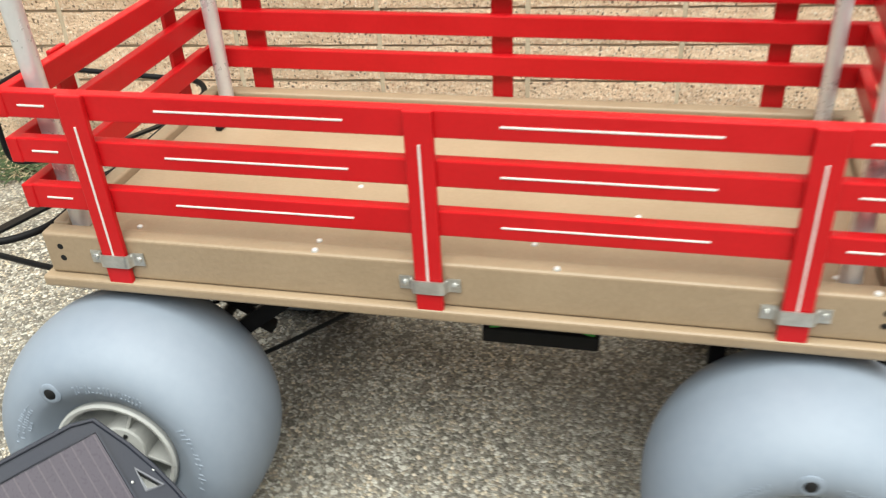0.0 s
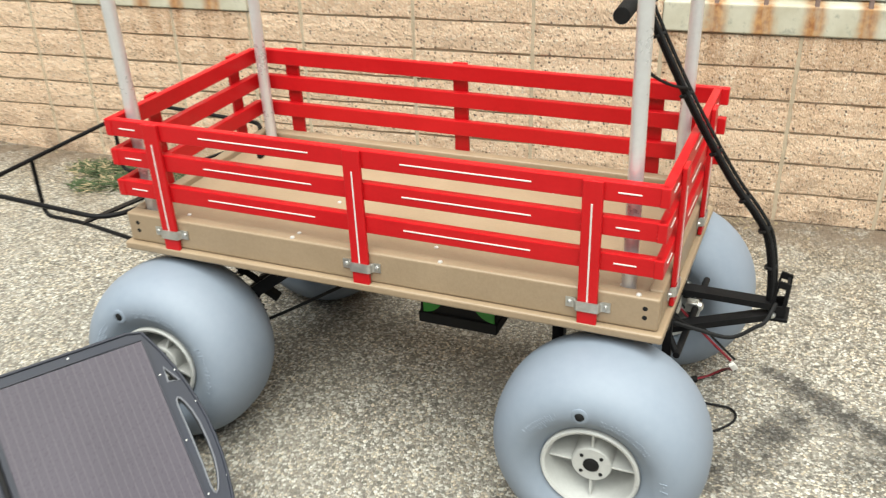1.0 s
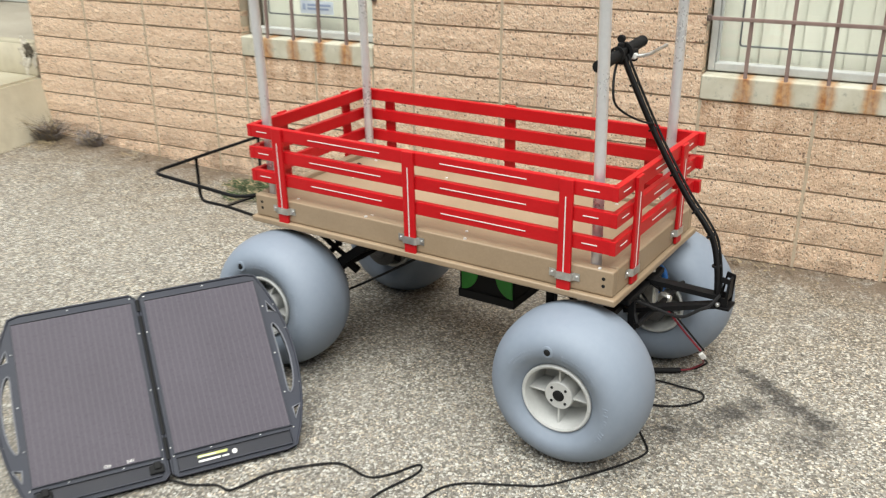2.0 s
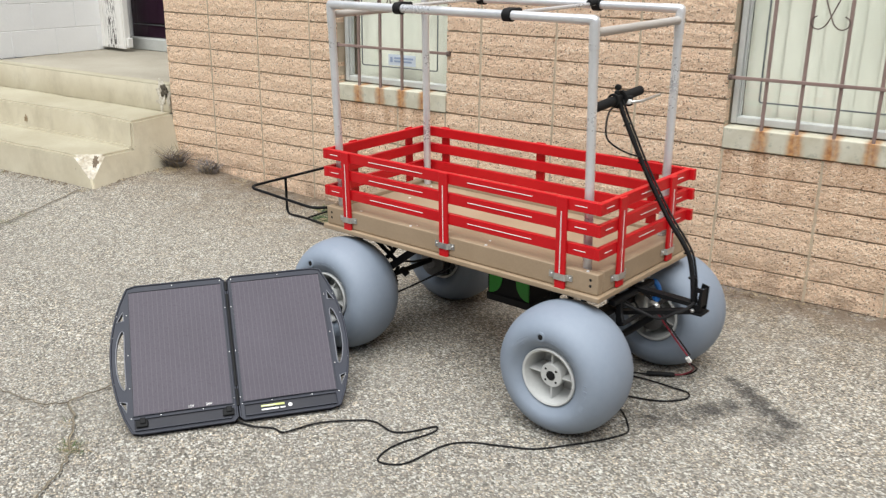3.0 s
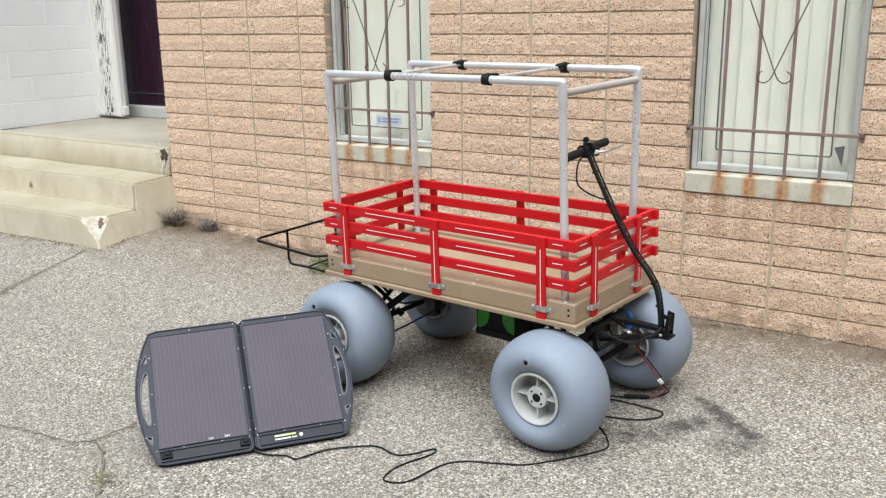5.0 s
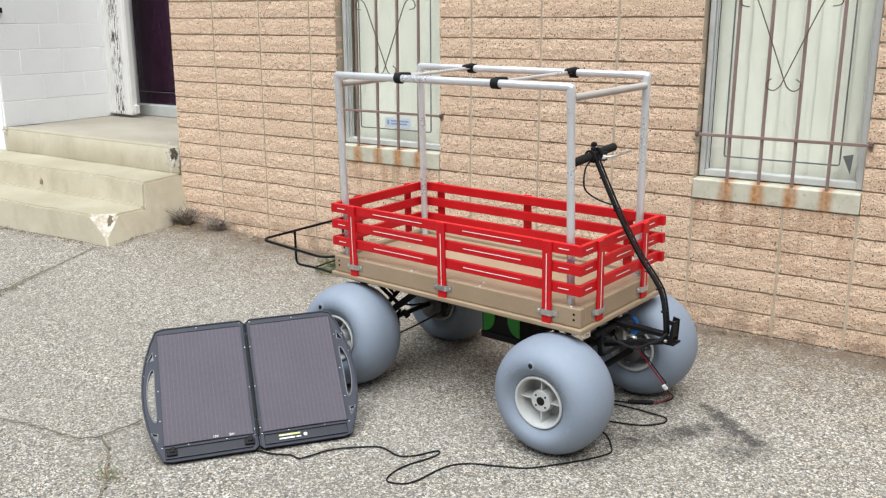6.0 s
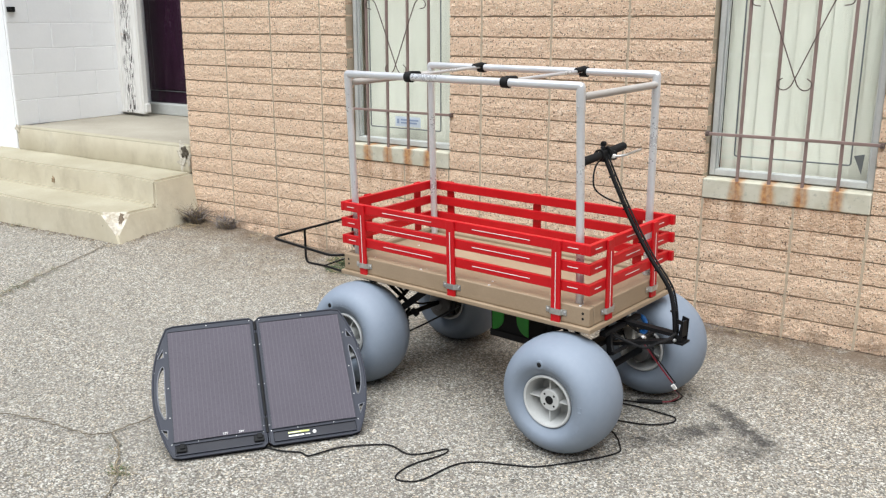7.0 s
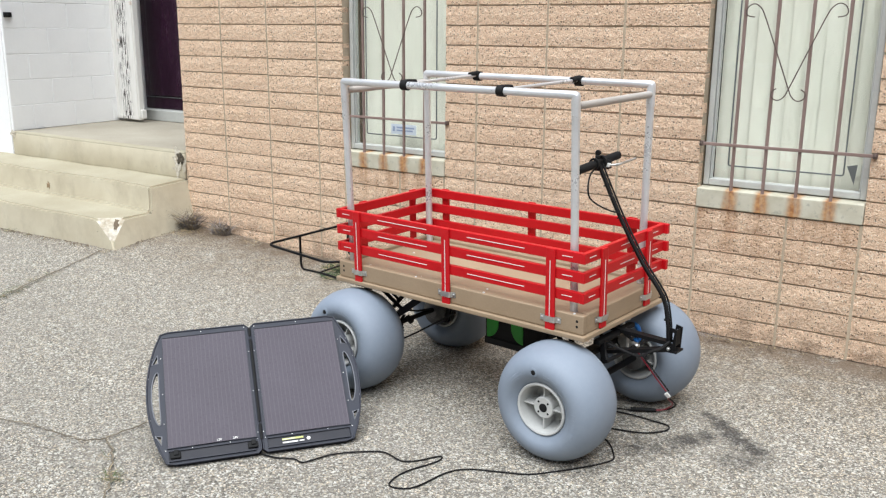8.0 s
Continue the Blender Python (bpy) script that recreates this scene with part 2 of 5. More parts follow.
def cell_material():
    """Dark laminated solar cells with thin pale conductor lines."""
    k = Nodes("solar_cells")
    sep = k.node("SeparateXYZ")
    k.link(k.coords("object"), sep.inputs[0])
    saw = k.math("FRACT", k.math("MULTIPLY", sep.outputs[0], 1 / 0.0152))
    line = k.math("LESS_THAN", k.math("ABSOLUTE", k.math("SUBTRACT", saw, 0.5)), 0.07)
    base = k.ramp(k.noise(k.coords("object"), 5.0, 3), [(0.3, (0.046, 0.038, 0.053)), (0.7, (0.055, 0.046, 0.063))])
    k.color(k.mix(k.math("MULTIPLY", line, 0.36), base, (0.125, 0.108, 0.12)))
    k.rough(k.ramp(k.noise(k.coords("object"), 220.0, 3), [(0.3, grey(0.26)), (0.7, grey(0.31))]))
    k.bsdf.inputs["Specular IOR Level"].default_value = 0.20
    return k.mat


def glass_material():
    k = Nodes("window_glass")
    k.bsdf.inputs["Transmission Weight"].default_value = 1.0
    k.bsdf.inputs["Roughness"].default_value = 0.02
    k.bsdf.inputs["IOR"].default_value = 1.45
    k.color(k.ramp(k.noise(k.coords("object"), 3.0, 3), [(0.3, (0.93, 0.96, 0.95)), (0.7, (0.97, 0.985, 0.98))]))
    return k.mat


M_BLOCK, M_GROUND, M_STEP, M_PEEL = block_material(), ground_material(), concrete_material(), peeling_material()
M_SILL, M_CELL, M_GLASS = sill_material(), cell_material(), glass_material()
M_MORTAR = plain("grey_mortar", (0.40, 0.32, 0.225), (0.54, 0.455, 0.34), 8, 120, 0.95, 0, 0.6, 0.003)
M_WHITEWALL = plain("white_wall_paint", (0.85, 0.855, 0.86), (0.91, 0.912, 0.915), 3, 45, 0.55, 0, 0.35, 0.003)
M_RED = plain("red_gloss_paint", (0.44, 0.004, 0.008), (0.53, 0.007, 0.012), 8, 140, 0.38, 0, 0.12, 0.001)
M_RED.node_tree.nodes["Principled BSDF"].inputs["Specular IOR Level"].default_value = 0.3
M_STRIPE = plain("white_pinstripe", (0.64, 0.61, 0.58), (0.76, 0.73, 0.70), 30, 200, 0.5)
M_DECK = plain("brown_recycled_plastic", (0.275, 0.201, 0.128), (0.362, 0.271, 0.180), 4, 160, 0.44, 0, 0.45, 0.0012)
M_ZINC = plain("zinc_plated_steel", (0.46, 0.46, 0.45), (0.66, 0.66, 0.64), 40, 200, 0.36, 0.9, 0.2)
M_SHINY = plain("bright_zinc", (0.68, 0.68, 0.67), (0.82, 0.82, 0.81), 40, 200, 0.4, 0.5, 0.1)
M_TYRE = plain("grey_soft_plastic", (0.192, 0.228, 0.284), (0.230, 0.268, 0.325), 3, 60, 0.6, 0, 0.10, 0.001)
M_RIM = plain("pale_grey_nylon", (0.44, 0.445, 0.435), (0.54, 0.545, 0.53), 10, 120, 0.5, wear=(0.34, 0.33, 0.30))
M_BLACK = plain("black_painted_steel", (0.005, 0.005, 0.0055), (0.011, 0.011, 0.012), 20, 160, 0.5, 0, 0.2)
M_BLACK.node_tree.nodes["Principled BSDF"].inputs["Specular IOR Level"].default_value = 0.12
M_RUBBER = plain("black_rubber", (0.006, 0.006, 0.006), (0.016, 0.016, 0.017), 30, 300, 0.7, 0, 0.4)
M_RUBBER.node_tree.nodes["Principled BSDF"].inputs["Specular IOR Level"].default_value = 0.2
M_TUBE = plain("pale_anodised_tube", (0.62, 0.625, 0.64), (0.74, 0.745, 0.76), 7, 120, 0.32, 0.5, 0.1)
M_ENDTUBE = plain("dull_beige_tube", (0.36, 0.33, 0.30), (0.44, 0.41, 0.38), 7, 120, 0.5, 0, 0.1)
M_GREEN = plain("green_plastic", (0.02, 0.21, 0.014), (0.035, 0.31, 0.024), 20, 120, 0.5)
M_BLUE = plain("blue_plastic", (0.01, 0.09, 0.32), (0.02, 0.15, 0.45), 20, 120, 0.45)
M_CASE = plain("charcoal_moulded_plastic", (0.019, 0.021, 0.031), (0.031, 0.034, 0.048), 12, 260, 0.5, 0, 0.35)
# paler than the case: the highlight on the hole edges, put into colour
M_LIP = plain("grey_edge_highlight", (0.10, 0.105, 0.125), (0.16, 0.165, 0.185), 40, 200, 0.5)
M_TRAY = plain("dark_blue_black_plastic", (0.012, 0.012, 0.018), (0.021, 0.022, 0.030), 12, 200, 0.5)
for mat in (M_CASE, M_TRAY):
    mat.node_tree.nodes["Principled BSDF"].inputs["Specular IOR Level"].default_value = 0.26
M_BAR = plain("brown_painted_bar", (0.18, 0.122, 0.104), (0.27, 0.19, 0.165), 12, 120, 0.6, 0, 0.4, 0.001, wear=(0.22, 0.09, 0.04))
M_SCROLL = plain("dark_brown_scroll", (0.07, 0.05, 0.042), (0.13, 0.09, 0.075), 12, 120, 0.6, 0, 0.4, 0.001)
M_ALU = plain("chalky_aluminium", (0.43, 0.44, 0.42), (0.55, 0.56, 0.535), 8, 90, 0.55)
M_BLIND = plain("ivory_blind", (0.56, 0.55, 0.455), (0.68, 0.67, 0.575), 4, 50, 0.7, 0, 0.2, 0.001, (1, 1, 0.2))
M_ROOMSHADE = plain("near_black_room_shade", (0.02, 0.02, 0.02), (0.04, 0.04, 0.04), 4, 40, 0.9)
# near-black door; the purple reflection in its glass is put into the colour
M_DOOR = plain("purple_sheen_door", (0.018, 0.007, 0.015), (0.036, 0.013, 0.031), 2, 40, 0.22, 0, 0.1, 0.001, (6, 6, 1))
M_FOIL = plain("dull_grey_foil", (0.10, 0.11, 0.11), (0.16, 0.17, 0.17), 20, 200, 0.6)
M_GUN = plain("dark_cast_metal", (0.07, 0.07, 0.072), (0.14, 0.14, 0.145), 25, 160, 0.45, 0.4, 0.3)
M_WIRE = plain("red_wire", (0.15, 0.010, 0.018), (0.23, 0.02, 0.03), 60, 300, 0.45)
M_PALE = plain("white_plastic", (0.70, 0.69, 0.66), (0.80, 0.79, 0.76), 60, 300, 0.4)
M_LABEL = plain("yellow_label", (0.38, 0.40, 0.10), (0.50, 0.52, 0.18), 60, 300, 0.5)
M_STICKER = plain("pale_blue_sticker", (0.55, 0.62, 0.70), (0.66, 0.72, 0.78), 30, 300, 0.5)
M_INK = plain("blue_ink", (0.26, 0.33, 0.48), (0.32, 0.39, 0.54), 60, 300, 0.6)
M_CHIP = plain("bare_broken_concrete", (0.30, 0.25, 0.17), (0.76, 0.72, 0.63), 16, 45, 0.95, 0, 1.0, 0.012, wear=(0.16, 0.08, 0.035))
# worn treads, also darkened because the sun lights up-facing faces too strongly
M_TREAD = plain("worn_darkened_tread", (0.285, 0.254, 0.176), (0.375, 0.346, 0.258), 3.5, 70, 0.9, 0, 0.4, 0.003, wear=(0.25, 0.22, 0.17))
# landing colour darkened in place of the shade under the doorway's missing soffit
M_LANDING = plain("shaded_landing_concrete", (0.245, 0.218, 0.168), (0.355, 0.328, 0.266), 2.2, 60, 0.9, 0, 0.4, 0.003, wear=(0.21, 0.185, 0.145))
M_RUSTY = plain("rusty_pock", (0.20, 0.13, 0.07), (0.42, 0.33, 0.22), 40, 160, 0.95, 0, 0.8, 0.003)
M_PIT = plain("dark_pit_shade", (0.05, 0.042, 0.03), (0.12, 0.10, 0.07), 20, 150, 0.98, 0, 0.9, 0.004)
M_SEAM = plain("gritty_seam", (0.13, 0.108, 0.078), (0.28, 0.24, 0.175), 26, 150, 0.98, 0, 0.9, 0.004)
M_CRUMB = plain("brown_crumbs", (0.09, 0.068, 0.045), (0.20, 0.155, 0.11), 60, 200, 0.98, 0, 0.6)
M_STRAW = plain("dry_straw", (0.24, 0.18, 0.10), (0.42, 0.34, 0.21), 30, 200, 0.9)
M_TWIG = plain("dead_twig", (0.13, 0.11, 0.10), (0.30, 0.265, 0.245), 30, 200, 0.9)
M_MAT = plain("dark_weed_green", (0.022, 0.044, 0.014), (0.062, 0.090, 0.034), 14, 200, 0.85)
M_GRASS = plain("weed_green", (0.05, 0.075, 0.026), (0.10, 0.135, 0.05), 30, 200, 0.8)


# ---- mesh helpers ----
def part(name, bm, material, parent=None, label="", smooth=False):
    """Links a bmesh as one mesh object under a thing or under a part."""
    mesh = bpy.data.meshes.new(name)
    bm.normal_update()
    bm.to_mesh(mesh)
    bm.free()
    mesh.materials.append(material)
    if smooth:
        mesh.polygons.foreach_set("use_smooth", [True] * len(mesh.polygons))
        mesh.set_sharp_from_angle(angle=0.8)
    ob = new(name, mesh)
    ob.parent = parent
    if label:
        tagged(ob, label)
    return ob


def thing(name, m, label, category, group="", kind=""):
    ob = new(name)
    ob.empty_display_size = 0.05
    ob.matrix_world = m
    return tagged(ob, label, category, group, kind)


def box(x0, x1, y0, y1, z0, z1, bevel=0.0, seg=2):
    bm = bmesh.new()
    bmesh.ops.create_cube(bm, size=1)
    for v in bm.verts:
        v.co = ((x0 + x1) / 2 + v.co.x * (x1 - x0), (y0 + y1) / 2 + v.co.y * (y1 - y0), (z0 + z1) / 2 + v.co.z * (z1 - z0))
    if bevel:
        bmesh.ops.bevel(bm, geom=bm.edges[:], offset=bevel, segments=seg, affect="EDGES", profile=0.5)
    return bm


def join(*bms):
    """Several bmeshes as one; the others are freed."""
    first = bms[0]
    for other in bms[1:]:
        mesh = bpy.data.meshes.new("joined")
        other.to_mesh(mesh)
        other.free()
        first.from_mesh(mesh)
        bpy.data.meshes.remove(mesh)
    return first


def turned(bm, m):
    bmesh.ops.transform(bm, matrix=m, verts=bm.verts[:])
    return bm


def smooth_line(points, per=6, closed=False):
    """A Catmull-Rom line through the points."""
    pts = [Vector(p) for p in points]
    n = len(pts)
    out = []
    for i in range(n if closed else n - 1):
        if closed:
            a, b, c, d = (pts[(i + j) % n] for j in (-1, 0, 1, 2))
        else:
            a, b, c, d = pts[max(i - 1, 0)], pts[i], pts[i + 1], pts[min(i + 2, n - 1)]
        for s in range(per):
            t = s / per
            out.append(0.5 * ((2 * b) + (c - a) * t + (2 * a - 5 * b + 4 * c - d) * t * t + (3 * b - a - 3 * c + d) * t ** 3))
    if not closed:
        out.append(pts[-1])
    return out


def rounded(points, radius, closed=False, seg=5):
    """A polyline with its corners rounded off."""
    pts = [Vector(p) for p in points]
    n = len(pts)
    out = []
    for i, p in enumerate(pts):
        if not closed and i in (0, n - 1):
            out.append(p)
            continue
        a, b = pts[i - 1] - p, pts[(i + 1) % n] - p
        r = min(radius, a.length * 0.45, b.length * 0.45)
        p0, p1 = p + a.normalized() * r, p + b.normalized() * r
        for s in range(seg + 1):
            t = s / seg
            out.append((1 - t) ** 2 * p0 + 2 * t * (1 - t) * p + t * t * p1)
    return out


def tube(points, r, n=10, closed=False, flat=None):
    """A round (or, with flat=(w, h), rectangular) bar along a line."""
    pts = [Vector(p) for p in points]
    bm = bmesh.new()
    count = len(pts)
    rings = []
    side = None
    for i, p in enumerate(pts):
        if closed:
            d = pts[(i + 1) % count] - pts[i - 1]
        else:
            d = pts[min(i + 1, count - 1)] - pts[max(i - 1, 0)]
        d.normalize()
        if side is None:
            side = d.cross(Vector((0, 0, 1)))
            if side.length < 0.05:
                side = d.cross(Vector((0, 1, 0)))
        side = (side - d * side.dot(d)).normalized()
        up = side.cross(d)
        if flat:
            w, h = flat
            ring = [bm.verts.new(p + side * a * w / 2 + up * b * h / 2) for a, b in ((1, 1), (-1, 1), (-1, -1), (1, -1))]
        else:
            ring = [bm.verts.new(p + (side * math.cos(2 * math.pi * j / n) + up * math.sin(2 * math.pi * j / n)) * r) for j in range(n)]
        rings.append(ring)
    m = len(rings[0])
    for i in range(count if closed else count - 1):
        a, b = rings[i], rings[(i + 1) % count]
        for j in range(m):
            bm.faces.new((a[j], a[(j + 1) % m], b[(j + 1) % m], b[j]))
    if not closed:
        bm.faces.new(rings[0][::-1])
        bm.faces.new(rings[-1])
    bmesh.ops.recalc_face_normals(bm, faces=bm.faces[:])
    return bm


def lathe(profile, n=48, closed=True):
    """A profile of (radius, offset along y) turned round the y axis."""
    bm = bmesh.new()
    rings = []
    for r, h in profile:
        if r < 1e-6:
            rings.append([bm.verts.new((0, h, 0))])
        else:
            rings.append([bm.verts.new((r * math.cos(2 * math.pi * j / n), h, r * math.sin(2 * math.pi * j / n))) for j in range(n)])
    for a, b in zip(rings, rings[1:] + ([rings[0]] if closed else [])):
        for j in range(n):
            k = (j + 1) % n
            if len(a) == 1 and len(b) == 1:
                continue
            if len(a) == 1:
                bm.faces.new((a[0], b[k], b[j]))
            elif len(b) == 1:
                bm.faces.new((a[j], a[k], b[0]))
            else:
                bm.faces.new((a[j], a[k], b[k], b[j]))
    bmesh.ops.recalc_face_normals(bm, faces=bm.faces[:])
    return bm


def plate(outline, holes, z0, z1):
    """A flat plate in x and y with holes, from z0 to z1."""
    bm = bmesh.new()
    edges = []
    for loop in (outline, *holes):
        vs = [bm.verts.new((x, y, z0)) for x, y in loop]
        edges += [bm.edges.new((vs[i], vs[(i + 1) % len(vs)])) for i in range(len(vs))]
    bmesh.ops.triangle_fill(bm, use_beauty=True, edges=edges)
    made = bmesh.ops.extrude_face_region(bm, geom=bm.faces[:])
    bmesh.ops.translate(bm, vec=(0, 0, z1 - z0), verts=[g for g in made["geom"] if isinstance(g, bmesh.types.BMVert)])
    bmesh.ops.recalc_face_normals(bm, faces=bm.faces[:])
    return bm


def bolt(x, y, z, r=0.006, h=0.004, axis="z"):
    bm = lathe([(0, 0), (r, 0), (r * 0.85, h * 0.7), (r * 0.4, h), (0, h)], 10, False)
    if axis == "z":
        turned(bm, pose(0, 0, 0, 90, 0, 0))
    elif axis == "-y":
        turned(bm, pose(0, 0, 0, 180, 0, 0))
    elif axis == "x":
        turned(bm, pose(0, 0, 0, 0, 0, -90))
    return turned(bm, Matrix.Translation((x, y, z)))


# ---- ground ----
def ground_z(x, y):
    near_wall = math.exp(-((x + 0.05) / 0.95) ** 2) * math.exp(-(min(y, 0) / 0.8) ** 2)
    slope = 0.0374 * max(min(y, 1.5), -7.0)
    return 0.0106 - 0.0026 * max(min(x, 9), -6) + slope + 0.06 * near_wall


def build_ground():
    bm = bmesh.new()
    xs = [-400, -120, -40, -15, -6] + [-4 + 0.25 * i for i in range(49)] + [9, 15, 40, 120, 400]
    ys = [-400, -120, -40, -15, -9] + [-7 + 0.25 * i for i in range(22)] + [-1.5 + 0.1 * i for i in range(17)] + [1.5, 6, 40, 120, 400]
    grid = [[bm.verts.new((x, y, ground_z(x, y) + (0.006 * (noise.noise((x * 1.3, y * 1.3, 0))) if abs(x) < 9 and abs(y) < 7 else 0))) for y in ys] for x in xs]
    for i in range(len(xs) - 1):
        for j in range(len(ys) - 1):
            bm.faces.new((grid[i][j], grid[i + 1][j], grid[i + 1][j + 1], grid[i][j + 1]))
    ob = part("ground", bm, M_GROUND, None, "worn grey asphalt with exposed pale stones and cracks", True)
    tagged(ob, "", "ground", "", "structure")


build_ground()

# ---- block wall ----
B, C = 0.4064, 0.1016
WALL_TOP = 30
OPENINGS = ((3.5, 5.25), (8.75, 10.5))
SILL_K, HEAD_K = 6, 21
WIN_HEAD = HEAD_K * C


def build_wall():
    bms = []
    spans_full = ((0.0, 3.5), (5.25, 8.75), (10.5, 24.0))
    for a, b in spans_full:
        bms.append(box(a * B + (0.006 if a else 0.004), b * B - 0.006, 0.0095, 0.20, -0.25, WALL_TOP * C))
    for a, b in OPENINGS:
        bms.append(box(a * B - 0.006, b * B + 0.006, 0.0095, 0.20, -0.25, SILL_K * C - 0.004))
        bms.append(box(a * B - 0.006, b * B + 0.006, 0.0095, 0.20, WIN_HEAD + 0.004, WALL_TOP * C))
    wall = part("wall_street", join(*bms), M_MORTAR, None, "tan split-face concrete block wall laid in stack bond")
    return tagged(wall, "", "wall", "", "structure")


wall_street = build_wall()


def sill_shape(x0, x1):
    bm = box(x0 - 0.004, x1 + 0.004, -0.006, 0.12, SILL_K * C - 0.001, SILL_K * C + 0.093, 0.006, 3)
    for v in bm.verts:
        if v.co.z > SILL_K * C + 0.07:
            v.co.z -= max(0.0, 0.02 - v.co.y) * 0.16
        v.co.z += 0.0025 * noise.noise(v.co * 20)
    return bm


def scroll(cx, z):
    """One wrought arm of the V: a small curl at its foot on the +x side, up to a larger hook on the -x side."""
    foot = [(0.050, 0.002), (0.068, -0.012), (0.070, -0.030), (0.056, -0.045), (0.036, -0.047), (0.016, -0.032), (0.0, 0.0)]
    arm = [(-0.073, 0.180), (-0.128, 0.312), (-0.148, 0.343), (-0.172, 0.356), (-0.194, 0.347), (-0.206, 0.325), (-0.197, 0.307), (-0.168, 0.301)]
    return [(cx + x, -0.009, z + h) for x, h in foot + arm]


def build_window(name, a, b, bar_x, sticker):
    x0, x1 = a * B, b * B
    z0 = SILL_K * C + 0.093
    win = thing(name, Matrix.Translation((x0, 0, z0)), "aluminium sash window with ivory vertical blinds behind glass", "window", "", "structure")
    w, h = x1 - x0, WIN_HEAD - z0
    sill = sill_shape(0, w)
    turned(sill, Matrix.Translation((0, 0, -z0)))
    ob = part("window_sill", sill, M_SILL, win, "cream painted sill with rust runs under the bars", True)
    ob.modifiers.new("soft_edges", "WEIGHTED_NORMAL")
    # frame
    f = 0.028
    frame_bm = join(box(0.003, f, 0.058, 0.115, 0.004, h, 0.004), box(w - f, w - 0.003, 0.058, 0.115, 0.004, h, 0.004), box(f, w - f, 0.060, 0.113, 0.004, 0.034, 0.004), box(f, w - f, 0.060, 0.113, h - 0.034, h, 0.004))
    part("window_frame", frame_bm, M_ALU, win, "chalky white aluminium frame")
    part("sash_bead", join(box(f + 0.001, f + 0.008, 0.070, 0.100, 0.035, h - 0.035, 0.003), box(w - f - 0.008, w - f - 0.001, 0.070, 0.100, 0.035, h - 0.035, 0.003)), M_ALU, win)
    pane = part("pane", box(f + 0.012, w - f - 0.012, 0.083, 0.087, 0.046, h - 0.036), M_GLASS, win, "clear glass pane")
    pane.visible_shadow = False
    # alarm foil line stuck on the glass
    m = 0.107
    foil = [(m, 0.081, h - 0.09), (m, 0.081, 0.098), (w - m, 0.081, 0.098), (w - m, 0.081, h - 0.09)]
    part("alarm_foil", tube(rounded(foil, 0.012, True), 0.0036, 6, True), M_FOIL, win, "dull grey alarm foil line")
    # blinds
    n = 9
    step = (w - 0.056) / n
    for i in range(n):
        x = 0.031 + (i + 0.5) * step
        s = tube([(x, 0.15, 0.02), (x, 0.15, h - 0.02)], 0.01, 4, False, (0.0012, step * 1.12))
        turned(s, Matrix.Translation((x, 0.15, 0)) @ pose(0, 0, 0, 0, 0, 90 + 11 + random.uniform(-9, 7)) @ Matrix.Translation((-x, -0.15, 0)))
        part("blind_slat", s, M_BLIND, win)
    # unseen shell; its near-black colour stands for the unlit room
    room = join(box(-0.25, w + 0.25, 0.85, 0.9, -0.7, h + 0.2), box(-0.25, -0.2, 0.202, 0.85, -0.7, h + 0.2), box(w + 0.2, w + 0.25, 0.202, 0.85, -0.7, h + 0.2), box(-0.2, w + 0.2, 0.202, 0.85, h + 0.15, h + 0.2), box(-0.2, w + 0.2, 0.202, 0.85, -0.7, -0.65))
    part("room_shell", room, M_ROOMSHADE, win, "unseen room shell behind the blinds, its dimness put into near-black colour")
    if sticker:
        st = part("sticker", box(0.285, 0.465, 0.0815, 0.0823, 0.108, 0.166), M_STICKER, win, "small pale alarm sticker with unreadable blue print")
        part("print_bar", join(box(0.325, 0.45, 0.0806, 0.0813, 0.142, 0.152), box(0.325, 0.44, 0.0806, 0.0813, 0.126, 0.135), box(0.298, 0.314, 0.0806, 0.0813, 0.125, 0.152)), M_INK, st)
    else:
        part("sticker", turned(plate([(w - 0.062, 0.062), (w - 0.055, 0.150), (w - 0.097, 0.140)], [], 0, 0.0015), Matrix(((1, 0, 0, 0), (0, 0, -1, 0.082), (0, 1, 0, 0), (0, 0, 0, 1)))), M_FOIL, win, "torn dark sticker on the glass")
    # grille
    grille = thing("window_grille", Matrix.Translation((x0, 0, z0)), "brown painted steel window grille with scrolls", "grille", "window grilles")
    for bx in bar_x:
        x = bx - x0
        part("bar", box(x - 0.0065, x + 0.0065, -0.004, 0.009, -0.012, h - 0.03, 0.0012, 1), M_BAR, grille)
    part("cross_bar", box(0.0, w + 0.022, -0.013, -0.005, 0.196, 0.210, 0.0015, 1), M_BAR, grille)
    part("cross_bar", box(0.0, w + 0.022, -0.013, -0.005, h - 0.20, h - 0.186, 0.0015, 1), M_BAR, grille)
    for x in (0.004, w + 0.022):
        part("lug", join(box(x - 0.008, x + 0.008, -0.018, 0.012, 0.192, 0.214, 0.002), bolt(x, -0.018, 0.203, 0.005, 0.004, "-y")), M_SCROLL, grille)
    cx = w / 2 + 0.006
    line = smooth_line(scroll(cx, 1.163 - z0), 5)
    part("scroll", tube(line, 0.0036, 6, False, (0.0035, 0.0048)), M_SCROLL, grille)
    line2 = [Vector((2 * cx - p.x, p.y - 0.002, p.z)) for p in line]
    part("scroll", tube(line2, 0.0036, 6, False, (0.0035, 0.0048)), M_SCROLL, grille)
    return win


build_window("window_1", 3.5, 5.25, (1.571, 1.715, 1.858, 2.0), True)
build_window("window_2", 8.75, 10.5, (3.7065, 3.847, 3.989, 4.134), False)

# ---- doorway, its walls and steps ----
AL = -2.08          # face of the white side wall
BACK = 1.22         # face of the wall with the door
